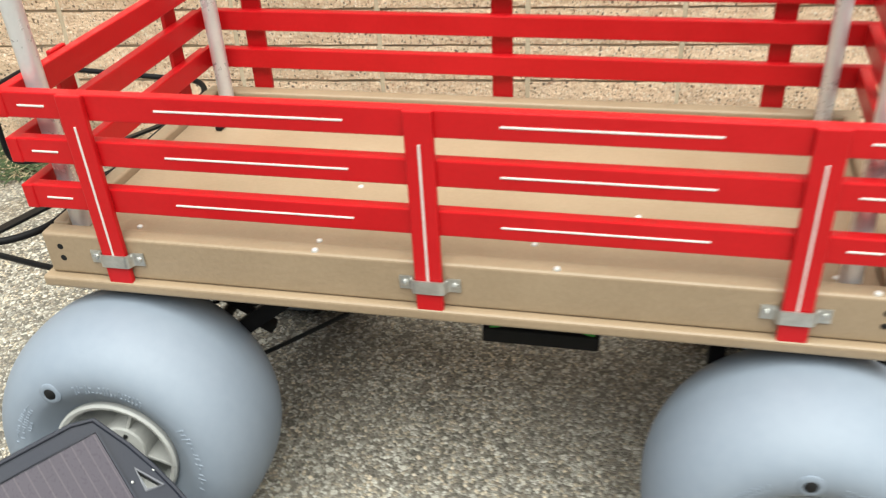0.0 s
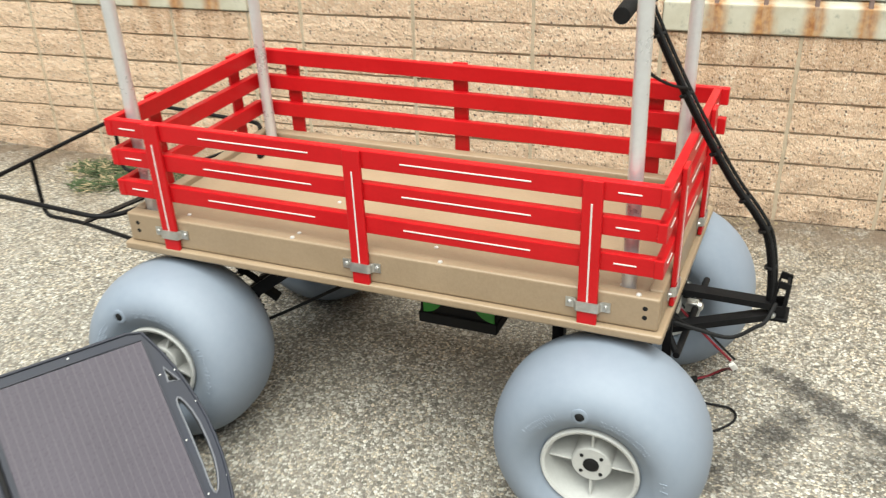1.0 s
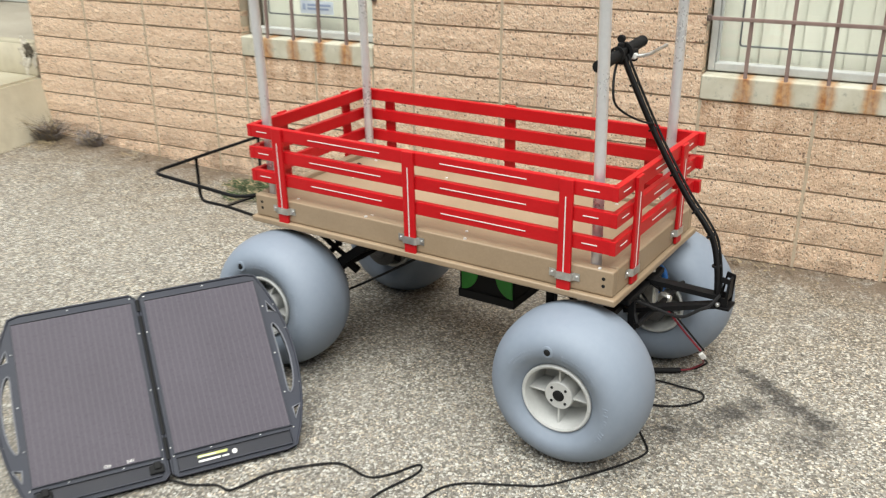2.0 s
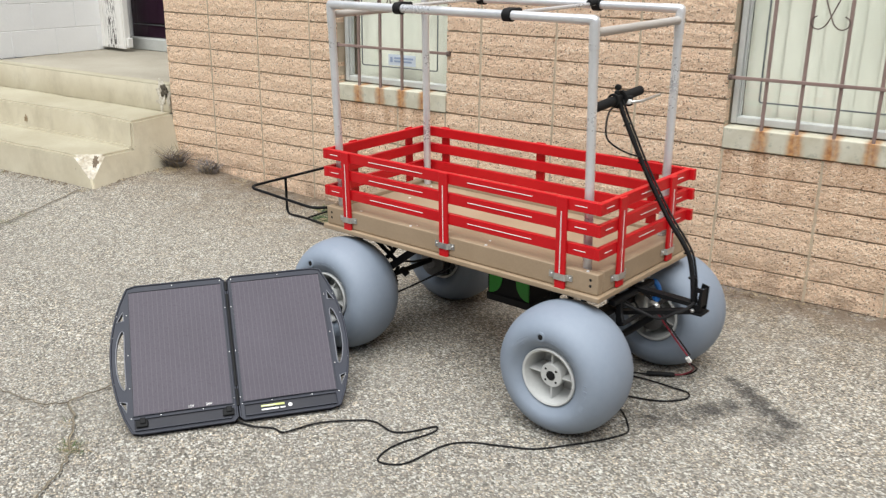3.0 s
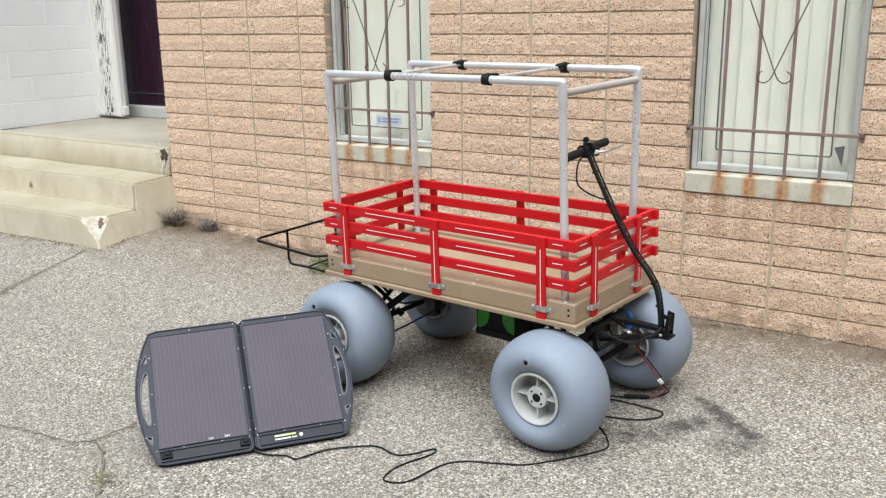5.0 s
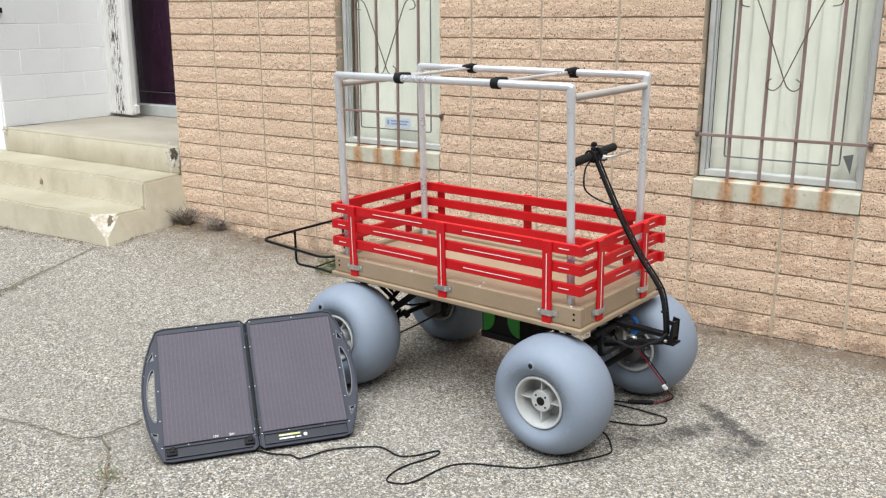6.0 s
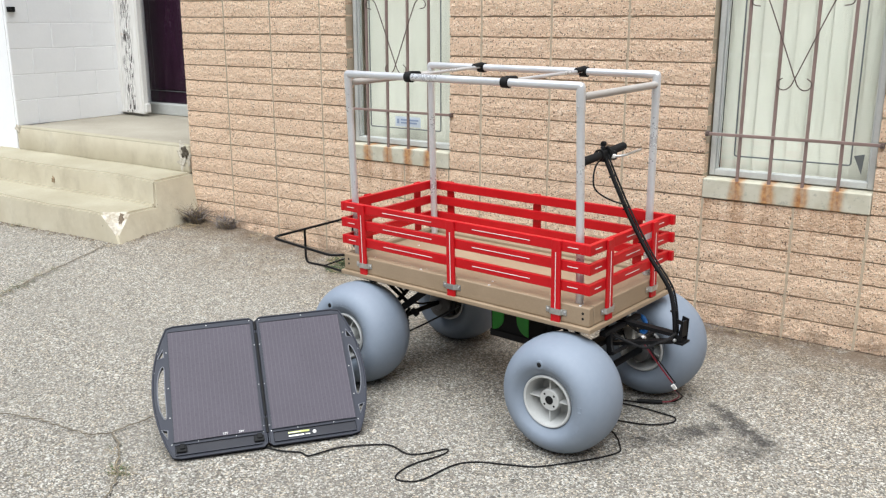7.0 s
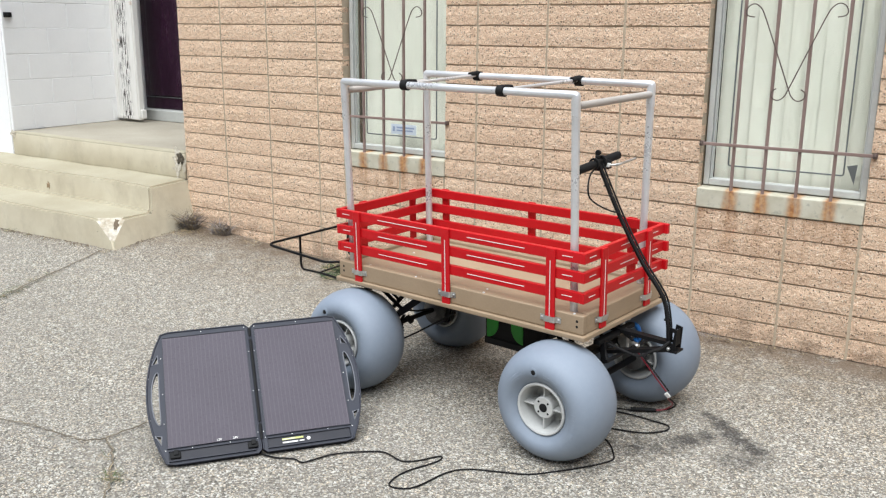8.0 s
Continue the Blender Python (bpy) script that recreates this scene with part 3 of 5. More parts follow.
LAND = 0.57


def build_steps():
    profile = [(-0.655, -0.30), (-0.648, 0.202), (-0.313, 0.207), (-0.305, 0.380), (0.02, 0.390), (0.02, -0.30)]
    bm = bmesh.new()
    xs = [-4.6, -3.6, -2.8] + [-2.2 + 0.12 * i for i in range(18)] + [-0.02]
    rings = []
    for i, x in enumerate(xs):
        ring = []
        for y, z in profile:
            edge = 0.0
            if i == len(xs) - 1:
                edge = 0.02 + 0.26 * max(0.0, 0.2 - z) if z < 0.3 else 0.02
            worn = 0.007 * noise.noise((x * 2.3, y * 3, z)) + 0.004 * noise.noise((x * 7, y * 5, z))
            ring.append(bm.verts.new((x + edge - 0.004, y + 0.9 * worn, z + worn if z > 0 else z)))
        rings.append(ring)
    n = len(profile)
    for a, b in zip(rings, rings[1:]):
        for j in range(n):
            bm.faces.new((a[j], a[(j + 1) % n], b[(j + 1) % n], b[j]))
    bm.faces.new(rings[0])
    bm.faces.new(rings[-1][::-1])
    bmesh.ops.recalc_face_normals(bm, faces=bm.faces[:])
    sharp = [e for e in bm.edges if len(e.link_faces) == 2 and e.calc_face_angle() > 0.6]
    bmesh.ops.bevel(bm, geom=sharp, offset=0.013, segments=2, affect="EDGES")
    # the broken lower corner
    p, q, r = Vector((-0.145, -0.648, 0.205)), Vector((0.016, -0.485, 0.203)), Vector((0.052, -0.652, 0.040))
    normal = (q - p).cross(r - p).normalized()
    if normal.y > 0:
        normal = -normal
    cut = bmesh.ops.bisect_plane(bm, geom=bm.verts[:] + bm.edges[:] + bm.faces[:], plane_co=p, plane_no=normal, clear_outer=True)
    loop = [g for g in cut["geom_cut"] if isinstance(g, bmesh.types.BMEdge)]
    bmesh.ops.contextual_create(bm, geom=loop)
    steps = thing("concrete_steps", Matrix.Identity(4), "cream painted concrete steps with a broken lower corner", "steps", "", "structure")
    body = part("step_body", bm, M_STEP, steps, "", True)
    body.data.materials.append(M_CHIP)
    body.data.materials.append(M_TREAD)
    # up-facing faces take the darkened tread colour
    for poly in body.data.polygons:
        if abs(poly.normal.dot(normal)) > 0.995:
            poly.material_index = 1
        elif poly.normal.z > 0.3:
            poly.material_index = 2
    land = join(box(AL + 0.004, -0.012, -0.002, BACK + 0.25, -0.3, LAND), box(AL - 0.14, AL + 0.003, 0.3, BACK + 0.25, -0.3, LAND))
    part("landing", land, M_LANDING, steps, "foot-worn landing, its colour darkened for the doorway's shade")
    nose = box(AL + 0.006, -0.006, -0.012, 0.06, LAND - 0.188, LAND + 0.003, 0.014, 2)
    for v in nose.verts:
        v.co.z += 0.004 * noise.noise(v.co * 6)
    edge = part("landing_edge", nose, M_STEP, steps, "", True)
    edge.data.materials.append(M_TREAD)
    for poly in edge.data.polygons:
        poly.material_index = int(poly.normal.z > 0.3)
    # spalled patch on the landing's end, beside the wall corner
    chip = bmesh.new()
    bmesh.ops.create_icosphere(chip, subdivisions=3, radius=1)
    for v in chip.verts:
        v.co *= 1 + 0.8 * noise.noise(v.co * 2.5)
        v.co = Vector((-0.066 + v.co.x * 0.058, -0.006 + v.co.y * 0.013, LAND - 0.088 + v.co.z * 0.092))
    part("spalled_patch", chip, M_CHIP, steps, "bare spalled concrete patch")
    # dark lump: the shade of the spalled patch's hole, put into colour
    hole = bmesh.new()
    bmesh.ops.create_icosphere(hole, subdivisions=3, radius=1)
    for v in hole.verts:
        v.co *= 1 + 1.1 * noise.noise(v.co * 2.2 + Vector((4, 0, 0)))
        v.co = Vector((-0.034 + v.co.x * 0.026, -0.016 + v.co.y * 0.009, LAND - 0.046 + v.co.z * 0.034))
    part("dark_pit", hole, M_PIT, steps)
    corner = bmesh.new()
    bmesh.ops.create_icosphere(corner, subdivisions=3, radius=1)
    for v in corner.verts:
        v.co *= 1 + 0.9 * noise.noise(v.co * 2.1 + Vector((7, 2, 0)))
        v.co = Vector((AL + 0.030 + v.co.x * 0.034, -0.008 + v.co.y * 0.012, LAND - 0.018 + v.co.z * 0.026))
    part("spalled_patch", corner, M_CHIP, steps, "small broken patch at the landing's end")
    spot = bmesh.new()
    bmesh.ops.create_icosphere(spot, subdivisions=3, radius=1)
    for v in spot.verts:
        v.co *= 1 + 1.1 * noise.noise(v.co * 2.3 + Vector((2, 5, 0)))
        v.co = Vector((-1.147 + v.co.x * 0.018, -0.309 + v.co.y * 0.010, 0.270 + v.co.z * 0.026))
    part("rust_spot", spot, M_RUSTY, steps, "small rusty pock on the riser")
    # flat dark brown lump stands for the shaded hole in the broken corner
    pit = bmesh.new()
    bmesh.ops.create_icosphere(pit, subdivisions=3, radius=1)
    across, down = (q - p).normalized(), (q - p).normalized().cross(normal).normalized()
    at = p * 0.30 + q * 0.46 + r * 0.24
    for v in pit.verts:
        v.co *= 1 + 1.2 * noise.noise(v.co * 2.4 + Vector((9, 0, 0)))
        v.co = at + across * v.co.x * 0.014 + down * v.co.y * 0.034 + normal * v.co.z * 0.004
    part("brown_pit", pit, M_CRUMB, steps, "dark brown pit in the broken corner, its shade put into the colour")


build_steps()


def build_entry():
    # white block side wall and its street face
    core = join(box(-2.42, AL - 0.0045, 0.012, BACK + 0.3, -0.2, 3.0), box(-2.414, AL - 0.02, 0.004, 0.02, -0.2, 3.0))
    tagged(part("wall_white", core, M_WHITEWALL, None, "white painted concrete block wall beside the doorway"), "", "wall", "", "structure")
    beyond = box(-9.0, -2.47, 0.10, 0.4, -0.3, 3.0)
    tagged(part("wall_far", beyond, M_MORTAR, None, "grey plastered wall beyond the white pier"), "", "wall", "", "structure")
    inner = box(-0.016, 0.002, 0.03, BACK + 0.2, -0.1, 3.0)
    tagged(part("wall_return", inner, M_MORTAR, None, "return of the block wall into the doorway"), "", "wall", "", "structure")
    # wall with the door opening
    d0, d1, head = -2.12, -0.62, LAND + 2.1
    back = join(box(AL - 0.3, d0, BACK, BACK + 0.2, LAND - 0.1, 3.0), box(d1, -0.017, BACK, BACK + 0.2, LAND - 0.1, 3.0), box(d0, d1, BACK, BACK + 0.2, head, 3.0))
    tagged(part("wall_door", back, M_WHITEWALL, None, "white painted wall round the doorway"), "", "wall", "", "structure")
    door = thing("door_1", Matrix.Translation((d0, BACK, LAND)), "dark glass panel door with a purple reflection in its colour, shut, above a pale threshold", "door", "", "structure")
    w, h = d1 - d0, head - LAND
    part("threshold", box(0.002, w - 0.002, 0.03, 0.19, 0.002, 0.098, 0.006), M_ALU, door, "pale worn threshold")
    part("door_leaf", box(0.03, w - 0.03, 0.115, 0.16, 0.10, h - 0.01, 0.004), M_DOOR, door)
    for x0, x1 in ((0.12, w / 2 - 0.05), (w / 2 + 0.05, w - 0.12)):
        part("door_panel", box(x0, x1, 0.100, 0.117, 0.22, h - 0.18, 0.006), M_DOOR, door)
    part("kick_rail", box(0.05, w - 0.05, 0.106, 0.117, 0.205, 0.211, 0.002), M_FOIL, door, "thin metal strip")
    # open white door leaf, hinged at the white wall
    hinge, tip = Vector((-2.175, 1.075, 0)), Vector((-1.835, 1.050, 0))
    along = tip - hinge
    ang = math.degrees(math.atan2(along.y, along.x))
    leaf = thing("open_door", pose(hinge.x, hinge.y, LAND + 0.022, 0, 0, ang), "narrow white wooden door leaf with badly peeling paint, open", "door", "", "structure")
    L = along.length
    part("leaf_board", box(0, L, 0, 0.045, 0, 2.05, 0.004), M_PEEL, leaf)
    part("leaf_stile", join(box(0.0, 0.055, -0.008, 0.001, 0.004, 2.04, 0.003), box(L - 0.05, L - 0.004, -0.008, 0.001, 0.004, 2.04, 0.003)), M_PEEL, leaf)
    part("bottom_rail", box(0.056, L - 0.051, -0.008, 0.001, 0.004, 0.035, 0.003), M_PEEL, leaf)
    part("edge_strip", join(box(L, L + 0.008, 0.004, 0.05, 0.03, 2.03, 0.002), box(L - 0.004, L + 0.03, 0.012, 0.06, 0.012, 0.09, 0.006)), M_PALE, leaf, "white metal edge strip and latch")
    bell = thing("door_bell", pose(AL, 0.062, 1.485), "small dark fitting on the white wall", "door bell")
    part("bell_box", box(0, 0.02, -0.035, 0.03, -0.02, 0.02, 0.004), M_RUBBER, bell)
    part("bell_arm", tube(rounded([(0.015, -0.02, 0), (0.05, -0.03, 0.0), (0.055, -0.045, 0.0)], 0.01), 0.007, 8), M_RUBBER, bell)


build_entry()
# unseen wall, added to hold back low sky light from the street side
tagged(part("wall_unseen_opposite", box(-30, 30, -16.4, -16, -1, 6.5), M_MORTAR, None, "unseen plain wall across the street, added to block the low sky"), "", "wall", "", "structure")

# ---- wagon ----
wagon_pose = pose(3.071, -1.363, 0.0135, 0, 0, -5.2) @ pose(0, 0, 0, 2.0, 0, 0) @ Matrix.Scale(0.97, 4)
WIDE = 0.581         # across the posts
A0, A1 = -0.607, 0.621
RAILS = ((0.659, 0.697), (0.590, 0.628), (0.516, 0.554))
POST_A = (-0.474, 0.0, 0.476)
END_B = (0.125, 0.437)
wagon = thing("beach_wagon", wagon_pose, "red slatted beach wagon with brown plastic deck and grey balloon wheels", "wagon")


def strap_mesh():
    line = rounded([(-0.043, -0.0015, 0), (-0.025, -0.0015, 0), (-0.0215, -0.0125, 0), (0.0215, -0.0125, 0), (0.025, -0.0015, 0), (0.043, -0.0015, 0)], 0.004, False, 3)
    bm = tube(line, 0.01, 4, False, (0.0024, 0.021))
    return join(bm, bolt(-0.035, -0.002, 0, 0.0055, 0.005, "-y"), bolt(0.035, -0.002, 0, 0.0055, 0.005, "-y"))


def stripe_bm(x0, x1, z0, z1):
    return box(x0, x1, -0.0011, 0.0004, z0, z1, 0.0004, 1)


def fence(name, length, posts, z_posts, stripes, ends=(0.0, 0.0)):
    """One slatted side: three rails and its posts, outer face at y=0 towards -y, centred on x."""
    side = []
    half = length / 2
    for z0, z1 in RAILS:
        bm = box(-half - ends[0], half + ends[1], 0.0092, 0.027, z0, z1, 0.002, 2)
        side.append(("rail", bm, M_RED, ""))
    for p in posts:
        side.append(("post", box(p - 0.019, p + 0.019, 0.0, 0.009, z_posts[0], z_posts[1], 0.002, 2), M_RED, ""))
        s = strap_mesh()
        turned(s, Matrix.Translation((p, 0.0098, 0.4375)))
        side.append(("strap", s, M_ZINC, "zinc-plated two-hole strap with bolts"))
        if stripes:
            side.append(("pinstripe", turned(stripe_bm(-0.0016, 0.0016, 0.445, 0.654), Matrix.Translation((p, 0, 0))), M_STRIPE, ""))
    if stripes:
        knots = [-half - ends[0], *posts, half + ends[1]]
        for z0, z1 in RAILS:
            zm = (z0 + z1) / 2
            for a, b in zip(knots, knots[1:]):
                gap = b - a
                if gap < 0.2:
                    x0, x1 = ((a + 0.031, a + 0.072) if a == knots[0] else (b - 0.087, b - 0.045))
                else:
                    x0, x1 = (a + 0.116, b - 0.099) if a < -0.1 else (a + 0.100, b - 0.115)
                side.append(("pinstripe", turned(stripe_bm(x0, x1, zm - 0.0014, zm + 0.0014), Matrix.Translation((0, 0.0092, 0))), M_STRIPE, ""))
    return name, side


def place_fence(made, m):
    name, side = made
    top = part(name, turned(side[0][1], m), side[0][2], wagon, "red painted slatted side panel")
    for n, bm, mat, label in side[1:]:
        part(n, turned(bm, m), mat, top, label)


# side panels: near, far, front, rear
place_fence(fence("side_panel", 1.2, POST_A, (0.396, 0.6985), True, (-0.009, 0.006)), Matrix.Identity(4))
place_fence(fence("side_panel", 1.2, (-0.466, 0.011, 0.486), (0.396, 0.699), False, (0.026, -0.012)), pose(0, WIDE, 0, 0, 0, 180))
place_fence(fence("side_panel", 0.548, (-0.156, 0.156), (0.402, 0.696), True), pose(A1 - 0.0017, 0.281, 0, 0, 0, 90))
place_fence(fence("side_panel", 0.548, (-0.197, 0.114), (0.402, 0.700), False), pose(A0 + 0.0017, 0.281, 0, 0, 0, -90))

# deck
FLOOR = 0.458


def build_deck():
    base = box(A0, A1, -0.002, WIDE + 0.002, 0.380, 0.3995, 0.005, 3)
    deck = part("deck", base, M_DECK, wagon, "brown recycled-plastic deck tray")
    part("deck_floor", box(A0 + 0.041, A1 - 0.041, 0.041, WIDE - 0.041, 0.400, FLOOR, 0.002), M_DECK, deck)
    x0, x1 = A0 + 0.012, A1 - 0.012
    part("side_board", box(x0, x1, 0.0102, 0.040, 0.400, 0.471, 0.005, 3), M_DECK, deck)
    part("side_board", box(x0, x1, WIDE - 0.040, WIDE - 0.0102, 0.400, 0.471, 0.005, 3), M_DECK, deck)
    part("end_board", box(x1 - 0.028, x1, 0.0402, WIDE - 0.0402, 0.400, 0.473, 0.005, 3), M_DECK, deck)
    part("end_board", box(x0, x0 + 0.028, 0.0402, WIDE - 0.0402, 0.400, 0.473, 0.005, 3), M_DECK, deck)
    for a, b in ((0.13, 0.093), (-0.178, 0.062), (-0.170, 0.225), (0.266, 0.186), (-0.465, 0.064), (0.527, 0.066), (-0.45, 0.315), (0.28, 0.42), (-0.18, 0.46), (0.4, 0.5), (-0.5, 0.5)):
        part("bolt_head", bolt(a, b, FLOOR, 0.0048, 0.003), M_SHINY, deck, "shiny bolt head")
    for a in (0.172, -0.166, 0.568):
        part("bolt_head", bolt(a, 0.018, 0.471, 0.0052, 0.004), M_SHINY, deck, "shiny bolt head")
    stop = join(box(-0.503, -0.491, 0.392, 0.412, FLOOR + 0.0005, FLOOR + 0.016, 0.003), bolt(-0.497, 0.402, FLOOR + 0.016, 0.005, 0.004))
    part("rubber_stop", stop, M_RUBBER, deck, "small black rubber stop on the deck floor")
    # thin black discs stand for the shade inside the bolt holes
    for a in (-0.568, 0.583):
        for c in (0.448, 0.428):
            part("bolt_hole", join(bolt(a, 0.0106, c, 0.0055, 0.0012, "-y")), M_RUBBER, deck, "countersunk bolt hole, its shade drawn as a thin black disc")


build_deck()


# canopy frame: four tubes with a ring of top tubes
def build_canopy():
    top_z = 1.224
    feet = {"nr": (-0.558, 0.058), "nf": (0.541, 0.056), "fr": (-0.541, 0.522), "ff": (0.545, 0.512)}
    tops = {"nr": (-0.559, 0.050), "nf": (0.532, 0.050), "fr": (-0.548, 0.532), "ff": (0.543, 0.532)}
    canopy = thing("canopy_frame", wagon_pose.copy(), "pale aluminium tube canopy frame standing in the wagon", "canopy frame")
    r = 0.0142
    for k in feet:
        f, t = feet[k], tops[k]
        part("upright_tube", tube([(*f, FLOOR + 0.001), (*t, top_z - 0.012)], r, 16), M_TUBE, canopy, "", True)
        end = Vector((*t, top_z - 0.012))
        way = (end - Vector((*f, FLOOR))).normalized()
        part("socket", tube([end - way * 0.07, end - way * 0.002], r + 0.0014, 16), M_TUBE, canopy, "", True)
        part("rivet", bolt(end.x, end.y - r - 0.002, end.z - 0.055, 0.003, 0.002, "-y"), M_ZINC, canopy)
    for a, b in (("nr", "nf"), ("fr", "ff")):
        p, q = Vector((*tops[a], top_z)), Vector((*tops[b], top_z))
        d = (q - p).normalized()
        part("top_tube", tube([p - d * 0.004, q + d * 0.004], r, 16), M_TUBE, canopy, "", True)
        for e, way in ((p, d), (q, -d)):
            elbow = rounded([e + way * 0.062, e - way * 0.001, e - way * 0.001 - Vector((0, 0, 0.016))], 0.0035, False, 2)
            part("elbow", tube(elbow, r + 0.0008, 16), M_TUBE, canopy, "bright elbow fitting", True)
    for a, b in (("nf", "ff"), ("nr", "fr")):
        p, q = Vector((*tops[a], top_z - 0.036)), Vector((*tops[b], top_z - 0.036))
        d = (q - p).normalized()
        part("end_tube", tube([p + d * 0.012, q - d * 0.012], r * 0.93, 16), M_ENDTUBE, canopy, "dull beige end tube", True)
    for u0, u1 in ((-0.226, -0.262), (0.228, 0.236)):
        p, q = Vector((u0, 0.051, top_z + 0.004)), Vector((u1, 0.532, top_z + 0.004))
        part("roof_rod", tube([p, q], 0.0066, 10), M_TUBE, canopy, "", True)
        for e, way in ((p, 1), (q, -1)):
            ring = lathe([(r + 0.001, -0.016), (r + 0.006, -0.014), (r + 0.006, 0.014), (r + 0.001, 0.016)], 20)
            turned(ring, pose(0, 0, 0, 0, 0, 90))
            clip = join(turned(ring, Matrix.Translation((e.x, e.y, top_z))), turned(tube([(0, 0, 0.012), (0, 0.055 * way, 0.008)], 0.011, 10), Matrix.Translation((e.x, e.y, top_z))))
            part("clip", clip, M_RUBBER, canopy, "black plastic snap clip", True)


build_canopy()


# wheels: outer face towards -y
def build_wheel(m, spin):
    wheel = new("wheel")
    wheel.parent = wagon
    wheel.matrix_basis = m @ Matrix.Scale(1.03, 4)
    tagged(wheel, "grey balloon wheel")
    half = smooth_line([(r, h, 0) for r, h in TYRE_HALF], 3)
    prof = [(p.x, -p.y) for p in half] + [(p.x, p.y) for p in half[-2::-1]]
    tyre = part("tyre", lathe(prof, 72), M_TYRE, wheel, "smooth blue-grey balloon tyre", True)
    # raised lettering reduced to plain bars round the sidewall: small print in rows, a larger line further round
    marks = random.Random(int(spin) + 40)
    valve_turn = 90 - VALVE_AT - spin
    for start, end, rad, size in ((17, 40, 0.1365, 1.0), (17, 62, 0.1285, 0.9), (46, 62, 0.1365, 0.9), (-50, -18, 0.1445, 0.8), (-46, -20, 0.1365, 0.9), (-38, -30, 0.1285, 0.9), (88, 134, 0.140, 1.7)):
        q = start
        while q < end:
            half, tall = marks.choice(((0.0010, 0.0042), (0.0010, 0.0036), (0.0020, 0.0010), (0.0018, 0.0026), (0.0010, 0.0024)))
            half, tall = half * min(size, 1.2), tall * size
            near = min(TYRE_HALF, key=lambda h: abs(h[0] - rad))[1]
            off = near - 0.0003 + (0.0009 if rad < 0.132 else 0.0)
            bar = box(-half, half, -0.0011, 0.0011, -tall, tall, 0.0005, 1)
            turned(bar, pose(0, -off, rad, 4 if rad < 0.142 else -4, 14 if size > 1.5 else 0, 0))
            turned(bar, pose(0, 0, 0, 0, valve_turn + q, 0))
            part("raised_mark", bar, M_TYRE, tyre)
            q += (2.4 + 2 * half * 420) * min(size, 1.3) * (2.0 if marks.random() < 0.12 else 1.0) * 0.75
    face = [(0.088, 0.084), (0.0945, 0.093), (0.0945, 0.1005), (0.091, 0.1035), (0.0855, 0.101), (0.0825, 0.090), (0.0805, 0.040), (0.072, 0.012), (0.030, 0.008)]
    rim_prof = [(r, -h) for r, h in face] + [(r, h) for r, h in face[::-1]]
    rim = part("rim", lathe(rim_prof, 48), M_RIM, wheel, "pale grey nylon rim with four ribs", True)
    for side in (-1, 1):
        hub = lathe([(0, -0.084), (0.0365, -0.084), (0.0385, -0.081), (0.0385, -0.006), (0, -0.006)], 28, False)
        if side > 0:
            turned(hub, pose(0, 0, 0, 0, 0, 180))
        part("hub", hub, M_RIM, wheel)
        for i in range(4):
            rib = box(0.036, 0.0825, -0.080, -0.010, -0.0026, 0.0026, 0.001, 1)
            turned(rib, pose(0, 0, 0, 0, spin + i * 90, 0))
            if side > 0:
                turned(rib, pose(0, 0, 0, 0, 0, 180))
            part("rib", rib, M_RIM, rim)
    part("axle_cap", lathe([(0, -0.0885), (0.010, -0.088), (0.0155, -0.0855), (0.0155, -0.07), (0, -0.07)], 20, False), M_RUBBER, wheel, "black axle cap")
    for i in range(4):
        a = radians(45 + spin + i * 90)
        part("hub_bolt", bolt(0.0265 * math.cos(a), -0.084, 0.0265 * math.sin(a), 0.004, 0.0025, "-y"), M_RUBBER, wheel)
    a = radians(VALVE_AT + spin)
    off = 0.1175
    # black lump stands for the valve recess with its shade
    valve = bmesh.new()
    bmesh.ops.create_icosphere(valve, subdivisions=2, radius=1)
    for v in valve.verts:
        v.co = Vector((0.138 * math.cos(a) + v.co.x * 0.010, -off + 0.001 + v.co.y * 0.006, 0.138 * math.sin(a) + v.co.z * 0.0115))
    collar = lathe([(0.009, -0.0022), (0.0125, -0.0028), (0.0165, -0.0006), (0.0165, 0.002), (0.009, 0.002)], 20)
    turned(collar, Matrix.Translation((0.138 * math.cos(a), -off, 0.138 * math.sin(a))))
    part("valve_collar", collar, M_TYRE, wheel, "", True)
    part("valve", valve, M_RUBBER, wheel, "recessed valve, its shade drawn as a black lump", True)
    return wheel


VALVE_AT = 98
TYRE_HALF = ((0.084, 0.074), (0.0905, 0.088), (0.099, 0.0975), (0.111, 0.1075), (0.126, 0.1165), (0.143, 0.1185), (0.161, 0.1135), (0.178, 0.101), (0.193, 0.081), (0.204, 0.054), (0.2095, 0.027), (0.2105, 0.0))
WHEEL_C = 0.145
build_wheel(pose(0.522, -0.016, WHEEL_C), 0)
build_wheel(pose(-0.485, -0.020, WHEEL_C + 0.002, -6, 0, 3), 21)
build_wheel(pose(0.553, WIDE + 0.040, WHEEL_C, 0, 0, 180), 20)
build_wheel(pose(-0.452, WIDE + 0.040, WHEEL_C, 0, 0, 180), 55)


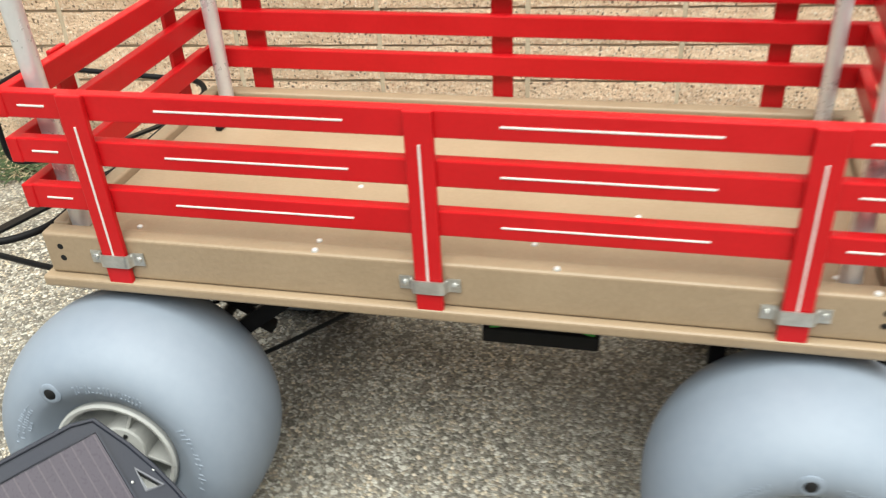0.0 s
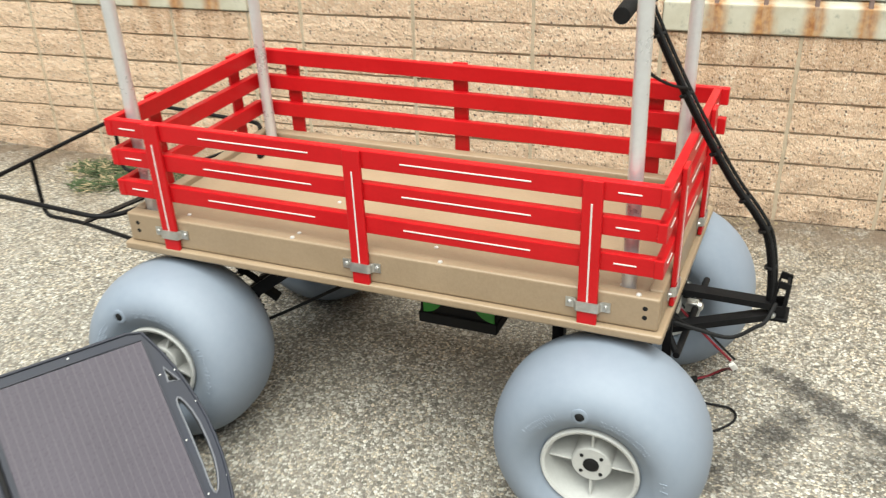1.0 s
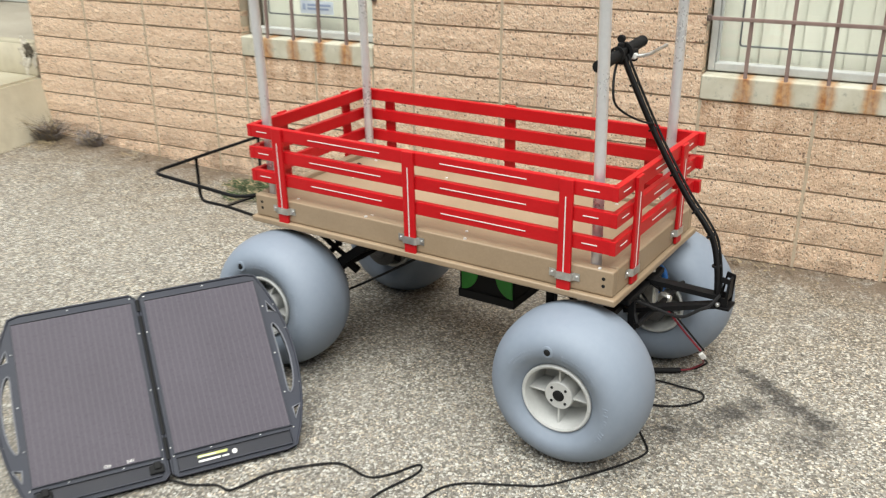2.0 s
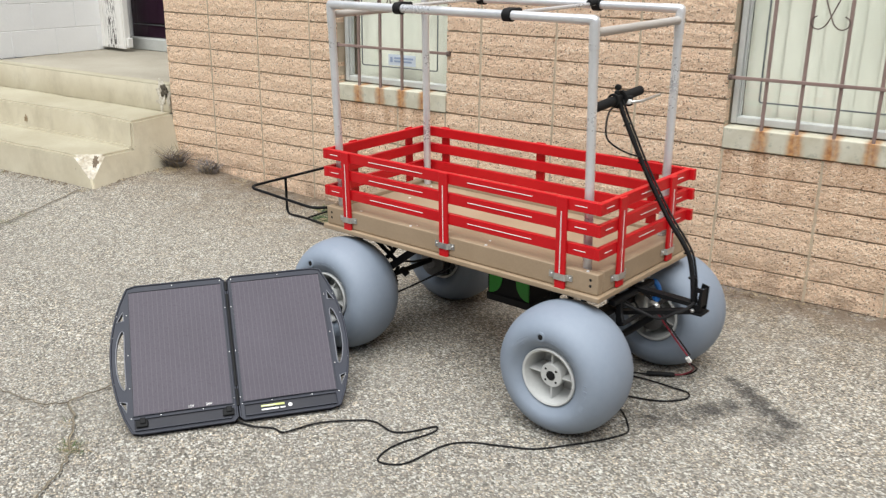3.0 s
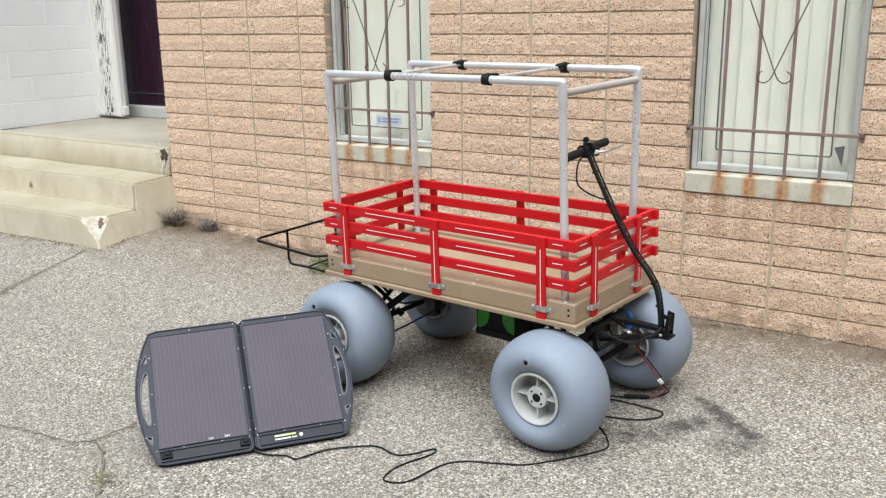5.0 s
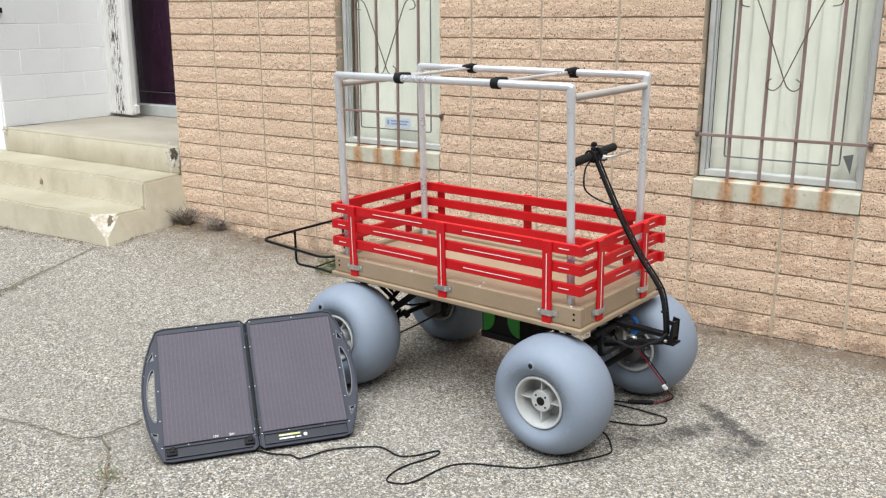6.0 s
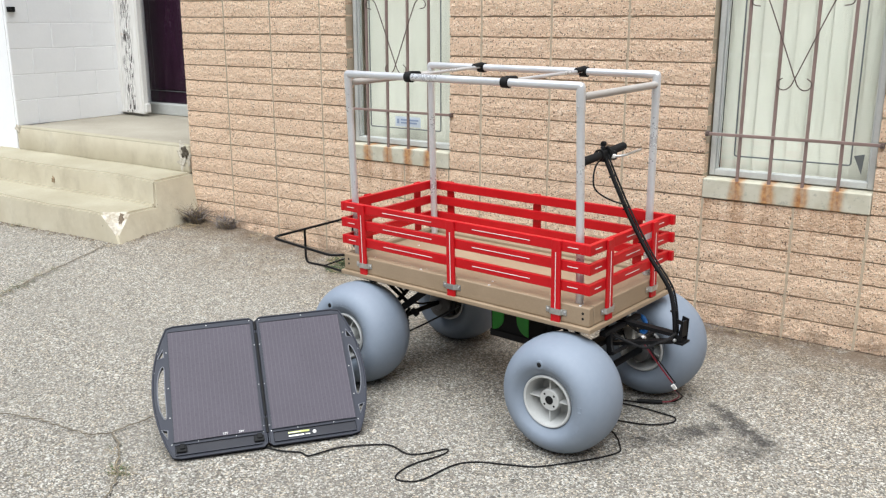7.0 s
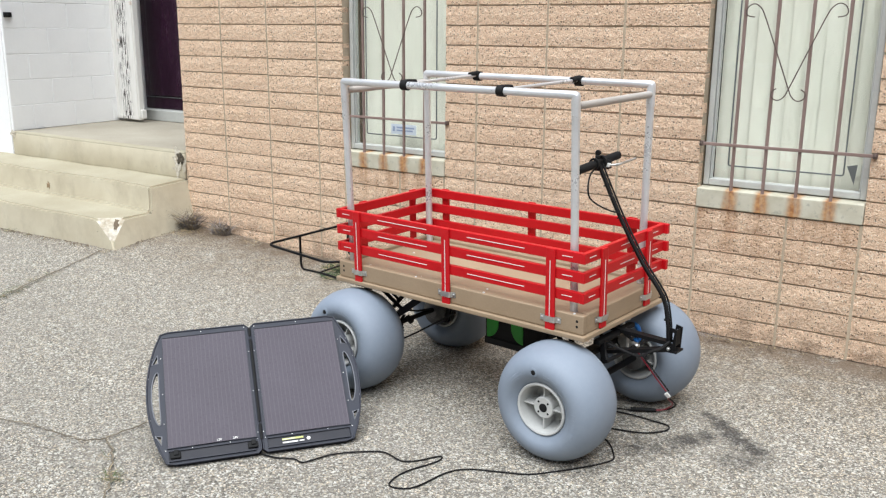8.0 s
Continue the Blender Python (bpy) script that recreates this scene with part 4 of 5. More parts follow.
# running gear
def build_gear():
    gear = part("front_axle", tube([(0.536, 0.03, WHEEL_C), (0.536, WIDE - 0.03, WHEEL_C)], 0.013, 12), M_BLACK, wagon, "black steel running gear", True)
    part("axle_beam", box(0.515, 0.555, 0.075, WIDE - 0.16, 0.262, 0.284, 0.003), M_BLACK, gear)
    part("turntable", lathe([(0, 0.345), (0.05, 0.345), (0.05, 0.386), (0, 0.386)], 28, False), M_BLACK, gear).data.transform(pose(0.536, WIDE / 2, 0) @ pose(0, 0, 0, 90, 0, 0))
    part("hanger", tube([(0.536, 0.09, WHEEL_C), (0.52, 0.09, 0.30), (0.48, 0.12, 0.386)], 0.01, 4, False, (0.006, 0.020)), M_BLACK, gear)
    part("brace", tube([(0.53, 0.09, 0.25), (0.40, 0.11, 0.386)], 0.01, 4, False, (0.005, 0.018)), M_BLACK, gear)
    part("knuckle_post", tube([(0.610, 0.15, 0.255), (0.606, 0.15, 0.345)], 0.01, 4, False, (0.018, 0.012)), M_BLACK, gear)
    part("steering_arm", tube([(0.56, 0.19, 0.384), (0.632, 0.14, 0.266)], 0.007, 8), M_BLACK, gear)
    part("stop_post", box(0.384, 0.408, 0.088, 0.112, 0.175, 0.381, 0.002), M_BLACK, gear)
    part("front_crossmember", box(0.588, 0.614, 0.11, WIDE - 0.22, 0.335, 0.352, 0.003), M_BLACK, gear)
    part("tie_rod", tube([(0.632, 0.13, 0.272), (0.640, WIDE - 0.13, 0.272)], 0.0075, 8), M_BLACK, gear, "", True)
    part("steering_box", box(0.556, 0.602, 0.332, 0.366, 0.238, 0.300, 0.007), M_ZINC, gear, "dull silver cast steering box")
    for a, b in ((0.612, 0.275), (0.606, 0.325), (0.598, 0.36)):
        part("stud", bolt(a, b, 0.372, 0.007, 0.012), M_ZINC, gear, "bright zinc stud")
    rear = part("rear_axle", tube([(-0.478, 0.03, WHEEL_C), (-0.478, WIDE - 0.03, WHEEL_C)], 0.011, 12), M_BLACK, wagon, "black rear axle with sprocket and chain", True)
    for b, s in ((0.10, 1), (WIDE - 0.10, -1)):
        part("hanger", tube([(-0.478, b, WHEEL_C), (-0.53, b, 0.386)], 0.01, 4, False, (0.008, 0.035)), M_BLACK, rear)
        part("strut", tube([(-0.500, b, 0.384), (-0.33, b + 0.015 * s, 0.268)], 0.01, 4, False, (0.006, 0.016)), M_BLACK, rear)
        part("strut", tube([(-0.480, b + 0.02 * s, 0.384), (-0.36, b + 0.03 * s, 0.298)], 0.01, 4, False, (0.005, 0.010)), M_BLACK, rear)
        part("strut", tube([(-0.182, b + 0.012 * s, 0.380), (-0.445, b - 0.006 * s, 0.178)], 0.01, 4, False, (0.009, 0.028)), M_BLACK, rear)
    n = 22
    loop = []
    for i in range(n * 2):
        a = 2 * math.pi * i / (n * 2)
        r = 0.056 if i % 2 else 0.048
        loop.append((r * math.cos(a), r * math.sin(a)))
    hole = [(0.036 * math.cos(-2 * math.pi * i / 20), 0.036 * math.sin(-2 * math.pi * i / 20)) for i in range(20)]
    spr = plate(loop, [hole], 0, 0.005)
    turned(spr, pose(-0.402, 0.135, 0.172, 90, 0, 0))
    part("sprocket", spr, M_BLACK, rear)
    spokes = join(*[tube([(-0.402, 0.1325, 0.172), (-0.402 + 0.04 * math.cos(radians(q)), 0.1325, 0.172 + 0.04 * math.sin(radians(q)))], 0.004, 6) for q in (20, 110, 200, 290)])
    part("sprocket_spider", spokes, M_BLACK, rear)
    part("chain", tube([(-0.430, 0.187, 0.087), (-0.330, 0.191, 0.146), (-0.236, 0.194, 0.205), (-0.12, 0.198, 0.279)], 0.0042, 6), M_RUBBER, rear)
    part("chain", tube([(-0.39, 0.19, 0.238), (-0.425, 0.30, 0.195), (-0.455, 0.42, 0.165)], 0.005, 6), M_RUBBER, rear)
    part("crank_arm", tube([(-0.402, 0.15, 0.172), (-0.372, 0.162, 0.225)], 0.007, 8), M_BLACK, rear)
    part("pedal_block", turned(box(-0.019, 0.019, -0.012, 0.012, -0.009, 0.009, 0.003), Matrix.Translation((-0.350, 0.17, 0.208)) @ pose(0, 0, 0, 0, 40, 15)), M_RUBBER, rear)
    part("pedal_block", turned(box(-0.016, 0.016, -0.012, 0.012, -0.009, 0.009, 0.003), Matrix.Translation((-0.372, 0.18, 0.245)) @ pose(0, 0, 0, 0, -30, 10)), M_RUBBER, rear)
    part("spring", tube([(-0.44 + 0.001 * i + 0.010 * math.cos(i * 0.9), 0.165 + 0.010 * math.sin(i * 0.9), 0.245 + 0.0011 * i) for i in range(70)], 0.0028, 5), M_RUBBER, rear)
    motor = lathe([(0, -0.03), (0.056, -0.03), (0.062, -0.024), (0.062, 0.024), (0.056, 0.03), (0, 0.03)], 32, False)
    turned(motor, Matrix.Translation((-0.478, WIDE - 0.085, WHEEL_C - 0.014)))
    part("hub_motor", motor, M_GUN, rear, "round dark grey hub motor", True)
    cap = lathe([(0, -0.036), (0.024, -0.036), (0.03, -0.030), (0, -0.030)], 24, False)
    part("motor_cap", turned(cap, Matrix.Translation((-0.478, WIDE - 0.085, WHEEL_C - 0.014))), M_GUN, rear)
    part("motor_bracket", tube([(-0.41, WIDE - 0.10, 0.10), (-0.395, WIDE - 0.10, 0.16), (-0.42, WIDE - 0.10, 0.24)], 0.01, 4, False, (0.012, 0.022)), M_BLACK, rear)
    m2 = lathe([(0, -0.02), (0.042, -0.02), (0.047, -0.015), (0.047, 0.02), (0, 0.02)], 28, False)
    part("hub_motor", turned(m2, Matrix.Translation((0.530, WIDE - 0.06, WHEEL_C - 0.008))), M_GUN, gear, "round dark grey hub motor", True)
    part("wire_loop", tube(smooth_line([(0.560, 0.45, 0.308), (0.574, 0.446, 0.305), (0.583, 0.45, 0.286), (0.584, 0.452, 0.256), (0.574, 0.455, 0.234)], 5), 0.0095, 8), M_BLUE, gear, "blue wire", True)
    part("plug_shell", box(0.562, 0.584, 0.440, 0.460, 0.224, 0.252, 0.006), M_BLUE, gear, "blue connector")
    for i, (a, b, c) in enumerate(((0.60, 0.30, 0.335), (0.585, 0.35, 0.30), (0.61, 0.22, 0.31))):
        line = [(a, b - 0.05, c + 0.03), (a + 0.03, b, c - 0.02), (a + 0.01, b + 0.04, c - 0.04), (a - 0.03, b + 0.07, c - 0.02)]
        part("loose_wire", tube(smooth_line(line, 5), 0.0035, 6), M_RUBBER, gear, "", True)
    part("ball_joint", join(bolt(0.640, 0.33, 0.272, 0.012, 0.012, "x"), box(0.615, 0.641, 0.318, 0.342, 0.260, 0.284, 0.003)), M_ZINC, gear)
    # battery tray with two green straps
    tray = part("battery_box", box(0.026, 0.215, 0.214, 0.472, 0.183, 0.379, 0.003), M_RUBBER, wagon, "black battery box slung under the deck")
    part("tray", box(0.023, 0.218, 0.2085, 0.477, 0.178, 0.2075, 0.003), M_RUBBER, tray)
    for a, way in ((0.036, 1), (0.211, -1)):
        lobe = [(a, 0.379), (a, 0.209)] + [(a + way * 0.056 * math.sin(radians(q)), 0.275 - 0.066 * math.cos(radians(q))) for q in range(10, 91, 10)] + [(a + way * 0.056, 0.379)]
        if way < 0:
            lobe = lobe[::-1]
        st = turned(plate(lobe, [], 0, 0.004), Matrix(((1, 0, 0, 0), (0, 0, -1, 0.2135), (0, 1, 0, 0), (0, 0, 0, 1))))
        part("green_strap", st, M_GREEN, tray, "bright green strap")
    # rear cargo rack
    zr = 0.470
    loop = rounded([(-1.052, -0.004, zr), (-0.672, 0.004, 0.447), (-0.622, 0.06, 0.446), (-0.622, 0.59, 0.446), (-0.66, 0.635, 0.450), (-1.050, 0.635, zr)], 0.05, True, 6)
    rack = part("cargo_rack", tube(loop, 0.0060, 8, True), M_BLACK, wagon, "black steel tube cargo rack", True)
    for b, s in ((0.19, 1), (0.495, -0.3)):
        leg = rounded([(-1.052, b, zr - 0.004), (-1.056, b, 0.306), (-0.888, b - 0.034 * s, 0.325), (-0.696, b - 0.10 * s, 0.350), (-0.42, b - 0.175 * s, 0.376)], 0.035, False, 5)
        part("leg", tube(leg, 0.0056, 8), M_BLACK, rack, "", True)
        part("flat_stay", tube([(-0.888, b - 0.034 * s, 0.327), (-0.626, b + 0.075 * s, 0.440)], 0.01, 4, False, (0.027, 0.005)), M_BLACK, rack)
    # pulling tongue
    tip = Vector((0.800, 0.295, 0.318))
    tongue = part("tongue", tube([(0.555, 0.262, 0.354), (0.62, 0.265, 0.350), tip + Vector((-0.005, -0.006, 0.016))], 0.01, 4, False, (0.030, 0.014)), M_BLACK, wagon, "black flat steel pulling tongue")
    part("tongue_arm", tube([(0.56, 0.215, 0.270), (0.61, 0.225, 0.280), tip + Vector((-0.004, -0.010, -0.006))], 0.01, 4, False, (0.028, 0.014)), M_BLACK, tongue)
    for b in (0.274, 0.316):
        br = plate([(0.786, 0.312), (0.820, 0.314), (0.824, 0.392), (0.800, 0.398)], [[(0.802, 0.382), (0.816, 0.380), (0.813, 0.338), (0.796, 0.336)]], 0, 0.005)
        part("tongue_bracket", turned(br, Matrix(((1, 0, 0, 0), (0, 0, -1, b + 0.005), (0, 1, 0, 0), (0, 0, 0, 1)))), M_BLACK, tongue)
    part("tongue_plate", join(box(0.774, 0.828, 0.270, 0.326, 0.303, 0.311, 0.002), box(0.814, 0.820, 0.2795, 0.3155, 0.330, 0.388, 0.001)), M_BLACK, tongue)
    part("pivot_bolt", bolt(0.797, 0.272, 0.318, 0.007, 0.008, "-y"), M_ZINC, tongue, "shiny pivot bolt")
    stem = smooth_line([(0.787, 0.290, 0.33), (0.781, 0.290, 0.405), (0.764, 0.291, 0.482), (0.735, 0.289, 0.533), (0.683, 0.288, 0.598), (0.626, 0.288, 0.685), (0.576, 0.290, 0.767), (0.523, 0.294, 0.862), (0.478, 0.298, 0.948)], 6)
    handle = part("pull_handle", tube(stem, 0.0080, 12), M_BLACK, wagon, "black steel pull handle with scooter handlebar", True)
    part("cable_sheath", tube([p + Vector((0.005, -0.009, 0.004)) for p in stem], 0.0042, 8), M_RUBBER, handle, "", True)
    part("cable_sheath", tube([p + Vector((0.008, 0.008, 0.006)) for p in stem], 0.0036, 8), M_RUBBER, handle, "", True)
    for i in (7, 14, 21, 28, 36, 43):
        p, q = stem[i], stem[i + 1]
        part("cable_tie", tube([p, p + (q - p).normalized() * 0.005], 0.0135, 10), M_RUBBER, handle)
    t = Vector((0.470, 0.300, 0.956))
    part("crossbar", tube([t + Vector((0, -0.045, -0.004)), t + Vector((0, 0.045, 0.004))], 0.011, 12), M_BLACK, handle, "", True)
    part("clamp", join(box(t.x - 0.013, t.x + 0.013, t.y - 0.014, t.y + 0.014, t.z - 0.028, t.z + 0.014, 0.005), box(t.x - 0.010, t.x + 0.006, t.y - 0.007, t.y + 0.009, t.z + 0.010, t.z + 0.028, 0.004)), M_RUBBER, handle)
    for s in (-1, 1):
        part("grip", tube([t + Vector((0, 0.032 * s, 0.003 * s)), t + Vector((0, 0.135 * s, 0.010 * s)), t + Vector((0, 0.137 * s, 0.010 * s))], 0.0155, 14), M_RUBBER, handle, "black rubber grip", True)
    part("thumb_throttle", box(t.x - 0.012, t.x + 0.028, t.y + 0.03, t.y + 0.052, t.z - 0.026, t.z + 0.008, 0.006), M_RUBBER, handle)
    part("bell_knob", lathe([(0, -0.006), (0.009, -0.006), (0.011, 0.0), (0.009, 0.008), (0, 0.010)], 16, False), M_RUBBER, handle, "small black knob", True).data.transform(Matrix.Translation((t.x - 0.004, t.y + 0.006, t.z + 0.036)))
    ring = lathe([(0.016, -0.007), (0.025, -0.007), (0.025, 0.007), (0.016, 0.007)], 24)
    part("display_ring", turned(ring, Matrix.Translation(t + Vector((0, 0.024, 0)))), M_RUBBER, handle, "", True)
    ring = lathe([(0.014, -0.004), (0.021, -0.004), (0.021, 0.004), (0.014, 0.004)], 24)
    part("clamp_ring", turned(ring, Matrix.Translation(t + Vector((0, -0.024, 0)))), M_RUBBER, handle, "", True)
    part("brake_lever", tube(rounded([t + Vector((0.02, 0.03, -0.012)), t + Vector((0.05, 0.06, -0.01)), t + Vector((0.06, 0.16, 0.0))], 0.02), 0.005, 8), M_ZINC, handle, "bright brake lever", True)
    part("lever_mount", box(t.x + 0.012, t.x + 0.03, t.y + 0.022, t.y + 0.042, t.z - 0.018, t.z - 0.002, 0.004), M_PALE, handle)
    part("brake_cable", tube(smooth_line([t + Vector((0.0, -0.02, -0.02)), (0.492, 0.215, 0.925), (0.505, 0.182, 0.889), (0.513, 0.180, 0.854), (0.532, 0.20, 0.827), (0.558, 0.235, 0.803), (0.580, 0.278, 0.786)], 7), 0.0032, 6), M_RUBBER, handle, "", True)
    part("brake_cable", tube(smooth_line([(0.800, 0.272, 0.345), (0.788, 0.225, 0.330), (0.771, 0.205, 0.324), (0.726, 0.192, 0.297), (0.664, 0.182, 0.309), (0.605, 0.172, 0.325)], 7), 0.0045, 6), M_RUBBER, handle, "", True)


build_gear()

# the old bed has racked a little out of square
RACKED = Matrix(((1, 0.045, 0, 0), (0, 1, 0, 0), (0, 0, 1, 0), (0, 0, 0, 1)))
for ob in wagon.children_recursive + bpy.data.objects["canopy_frame"].children_recursive:
    if ob.type == "MESH" and not ob.parent.name.startswith(("wheel", "tyre", "rim")):
        ob.data.transform(RACKED)


# ---- folding solar panel ----
def build_solar():
    p0 = Vector((2.484, -2.278, 0))
    p1 = p0 + Vector((0.645, 0.764, 0)) * 0.718
    p0.z, p1.z = ground_z(p0.x, p0.y) + 0.015, ground_z(p1.x, p1.y) + 0.015
    ex = (p1 - p0).normalized()
    flat = Vector((-ex.y, ex.x, 0)).normalized()
    ey = flat * math.cos(radians(41.8)) + Vector((0, 0, 1)) * math.sin(radians(41.8))
    ez = ex.cross(ey).normalized()
    ey = ez.cross(ex)
    m = Matrix((ex, ey, ez)).transposed().to_4x4() @ Matrix.Diagonal((1, 0.971, 1, 1))
    m.translation = p0
    panel = thing("folding_solar_panel", m, "two-leaf folding solar panel in charcoal case propped on the ground", "solar panel")

    def leaf(mirror, label):
        # drawn for the leaf whose carrying handle is on the low-x side; mirrored about x = 0.359
        def fx(x):
            return 0.718 - x if mirror else x
        outline = [(0.355, 0.012), (0.343, 0.0), (0.06, 0.0), (0.032, 0.006)]
        for i in range(1, 12):
            t = i / 12
            outline.append((0.03 - 0.056 * math.sin(math.pi * t) ** 0.75, 0.015 + 0.505 * t))
        outline += [(0.032, 0.532), (0.06, 0.540), (0.340, 0.540), (0.355, 0.526)]
        slot = []
        for i in range(20):
            a = 2 * math.pi * i / 20
            bend = 0.010 * math.cos(math.pi * (math.sin(a)) / 2)
            slot.append((0.014 - bend + 0.0135 * math.cos(a), 0.264 + 0.108 * math.copysign(abs(math.sin(a)) ** 0.8, math.sin(a))))
        tri = [[(-0.003, y), (0.019, y + 0.006 * s), (0.018, y + s * 0.040)] for y, s in ((0.405, 1), (0.118, -1))]
        conv = lambda loop: [(fx(x), y) for x, y in loop]
        body = part("case", plate(conv(outline), [conv(slot)] + [conv(t) for t in tri], -0.022, 0.0), M_CASE, panel, label)
        rim = [(fx(x), y, 0.0005) for x, y in outline]
        for gap in [slot] + tri:
            part("hole_lip", tube([(fx(x), y, 0.0008) for x, y in gap], 0.0022, 6, True), M_LIP, body, "", True)
        part("rim", tube(rim, 0.0035, 6, True), M_CASE, body, "", True)
        x0, x1 = sorted((fx(0.036), fx(0.343)))
        part("cell_sheet", box(x0 + 0.002, x1 - 0.002, 0.063, 0.514, 0.0005, 0.0032), M_CELL, body, "dark solar cells with thin pale lines")
        edge = [(x0, 0.061, 0.002), (x1, 0.061, 0.002), (x1, 0.516, 0.002), (x0, 0.516, 0.002)]
        part("cell_border", tube(edge, 0.002, 4, True, (0.004, 0.006)), M_CASE, body)
        # raised lip round the shallow tray along the foot
        lip = [(x0 + 0.004, 0.012, 0.003), (x1 - 0.006, 0.012, 0.003), (x1 - 0.006, 0.050, 0.003), (x0 + 0.004, 0.050, 0.003)]
        part("tray_lip", tube(lip, 0.002, 4, True, (0.003, 0.007)), M_CASE, body)
        part("tray_floor", box(x0 + 0.006, x1 - 0.008, 0.014, 0.048, 0.0004, 0.0016), M_TRAY, body)
        for px, py in ((0.03, 0.53), (0.18, 0.53), (0.34, 0.53), (0.349, 0.42), (0.349, 0.25), (0.349, 0.08), (0.029, 0.43), (0.029, 0.28), (0.029, 0.16), (-0.018, 0.18), (-0.018, 0.35), (-0.002, 0.43), (0.0, 0.11), (0.03, 0.055), (0.12, 0.056), (0.25, 0.056), (0.345, 0.056)):
            part("screw", bolt(fx(px), py, 0.0008, 0.0021, 0.0012), M_ZINC, body)
        return body

    left = leaf(False, "left leaf of the moulded case")
    right = leaf(True, "right leaf of the moulded case")
    tagged(left, "charcoal case leaf with carrying slot")
    tagged(right, "charcoal case leaf with carrying slot")
    for y0, y1 in ((0.05, 0.11), (0.12, 0.47), (0.485, 0.52)):
        part("hinge", tube([(0.359, y0, 0.002), (0.359, y1, 0.002)], 0.0055, 10), M_RUBBER, panel, "", True)
    part("hinge_web", box(0.350, 0.368, 0.03, 0.525, -0.018, -0.012), M_RUBBER, panel)
    for x in (0.062, 0.327):
        part("tray_clip", join(box(x - 0.018, x + 0.018, 0.02, 0.044, 0.002, 0.010, 0.003), box(x - 0.006, x + 0.012, 0.030, 0.050, 0.009, 0.014, 0.003)), M_RUBBER, left)
    for x in (0.14, 0.60):
        part("prop_leg", tube([(x, 0.48, -0.024), (x, 0.205, -0.352 + (0.0 if x < 0.3 else 0.0))], 0.006, 6, False, (0.012, 0.006)), M_CASE, panel, "fold-out prop leg")
    lab = part("rating_label", box(0.430, 0.506, 0.034, 0.041, 0.0022, 0.0028), M_LABEL, right, "yellow rating label, its print unreadable")
    part("print_bar", join(box(0.431, 0.486, 0.022, 0.027, 0.0022, 0.0028), box(0.491, 0.508, 0.0225, 0.0265, 0.0022, 0.0028), box(0.432, 0.476, 0.036, 0.038, 0.0029, 0.0032)), M_PALE, lab)
    part("round_mark", bolt(0.524, 0.030, 0.002, 0.007, 0.001), M_PALE, right, "round white sticker")

    def words(text, x, y, size):
        data = bpy.data.curves.new("voltage_text", "FONT")
        data.body, data.size, data.align_x = text, size, "CENTER"
        data.extrude = 0.0003
        data.materials.append(M_PALE)
        ob = new("voltage_text", data)
        ob.parent = left
        ob.matrix_basis = pose(x, y, 0.0036, 0, 0, 0)
    words("12V", 0.213, 0.0665, 0.012)
    words("24V", 0.269, 0.0665, 0.012)


build_solar()


# ---- loose cables ----
def on_ground(x, y, lift):
    return (x, y, ground_z(x, y) + lift)


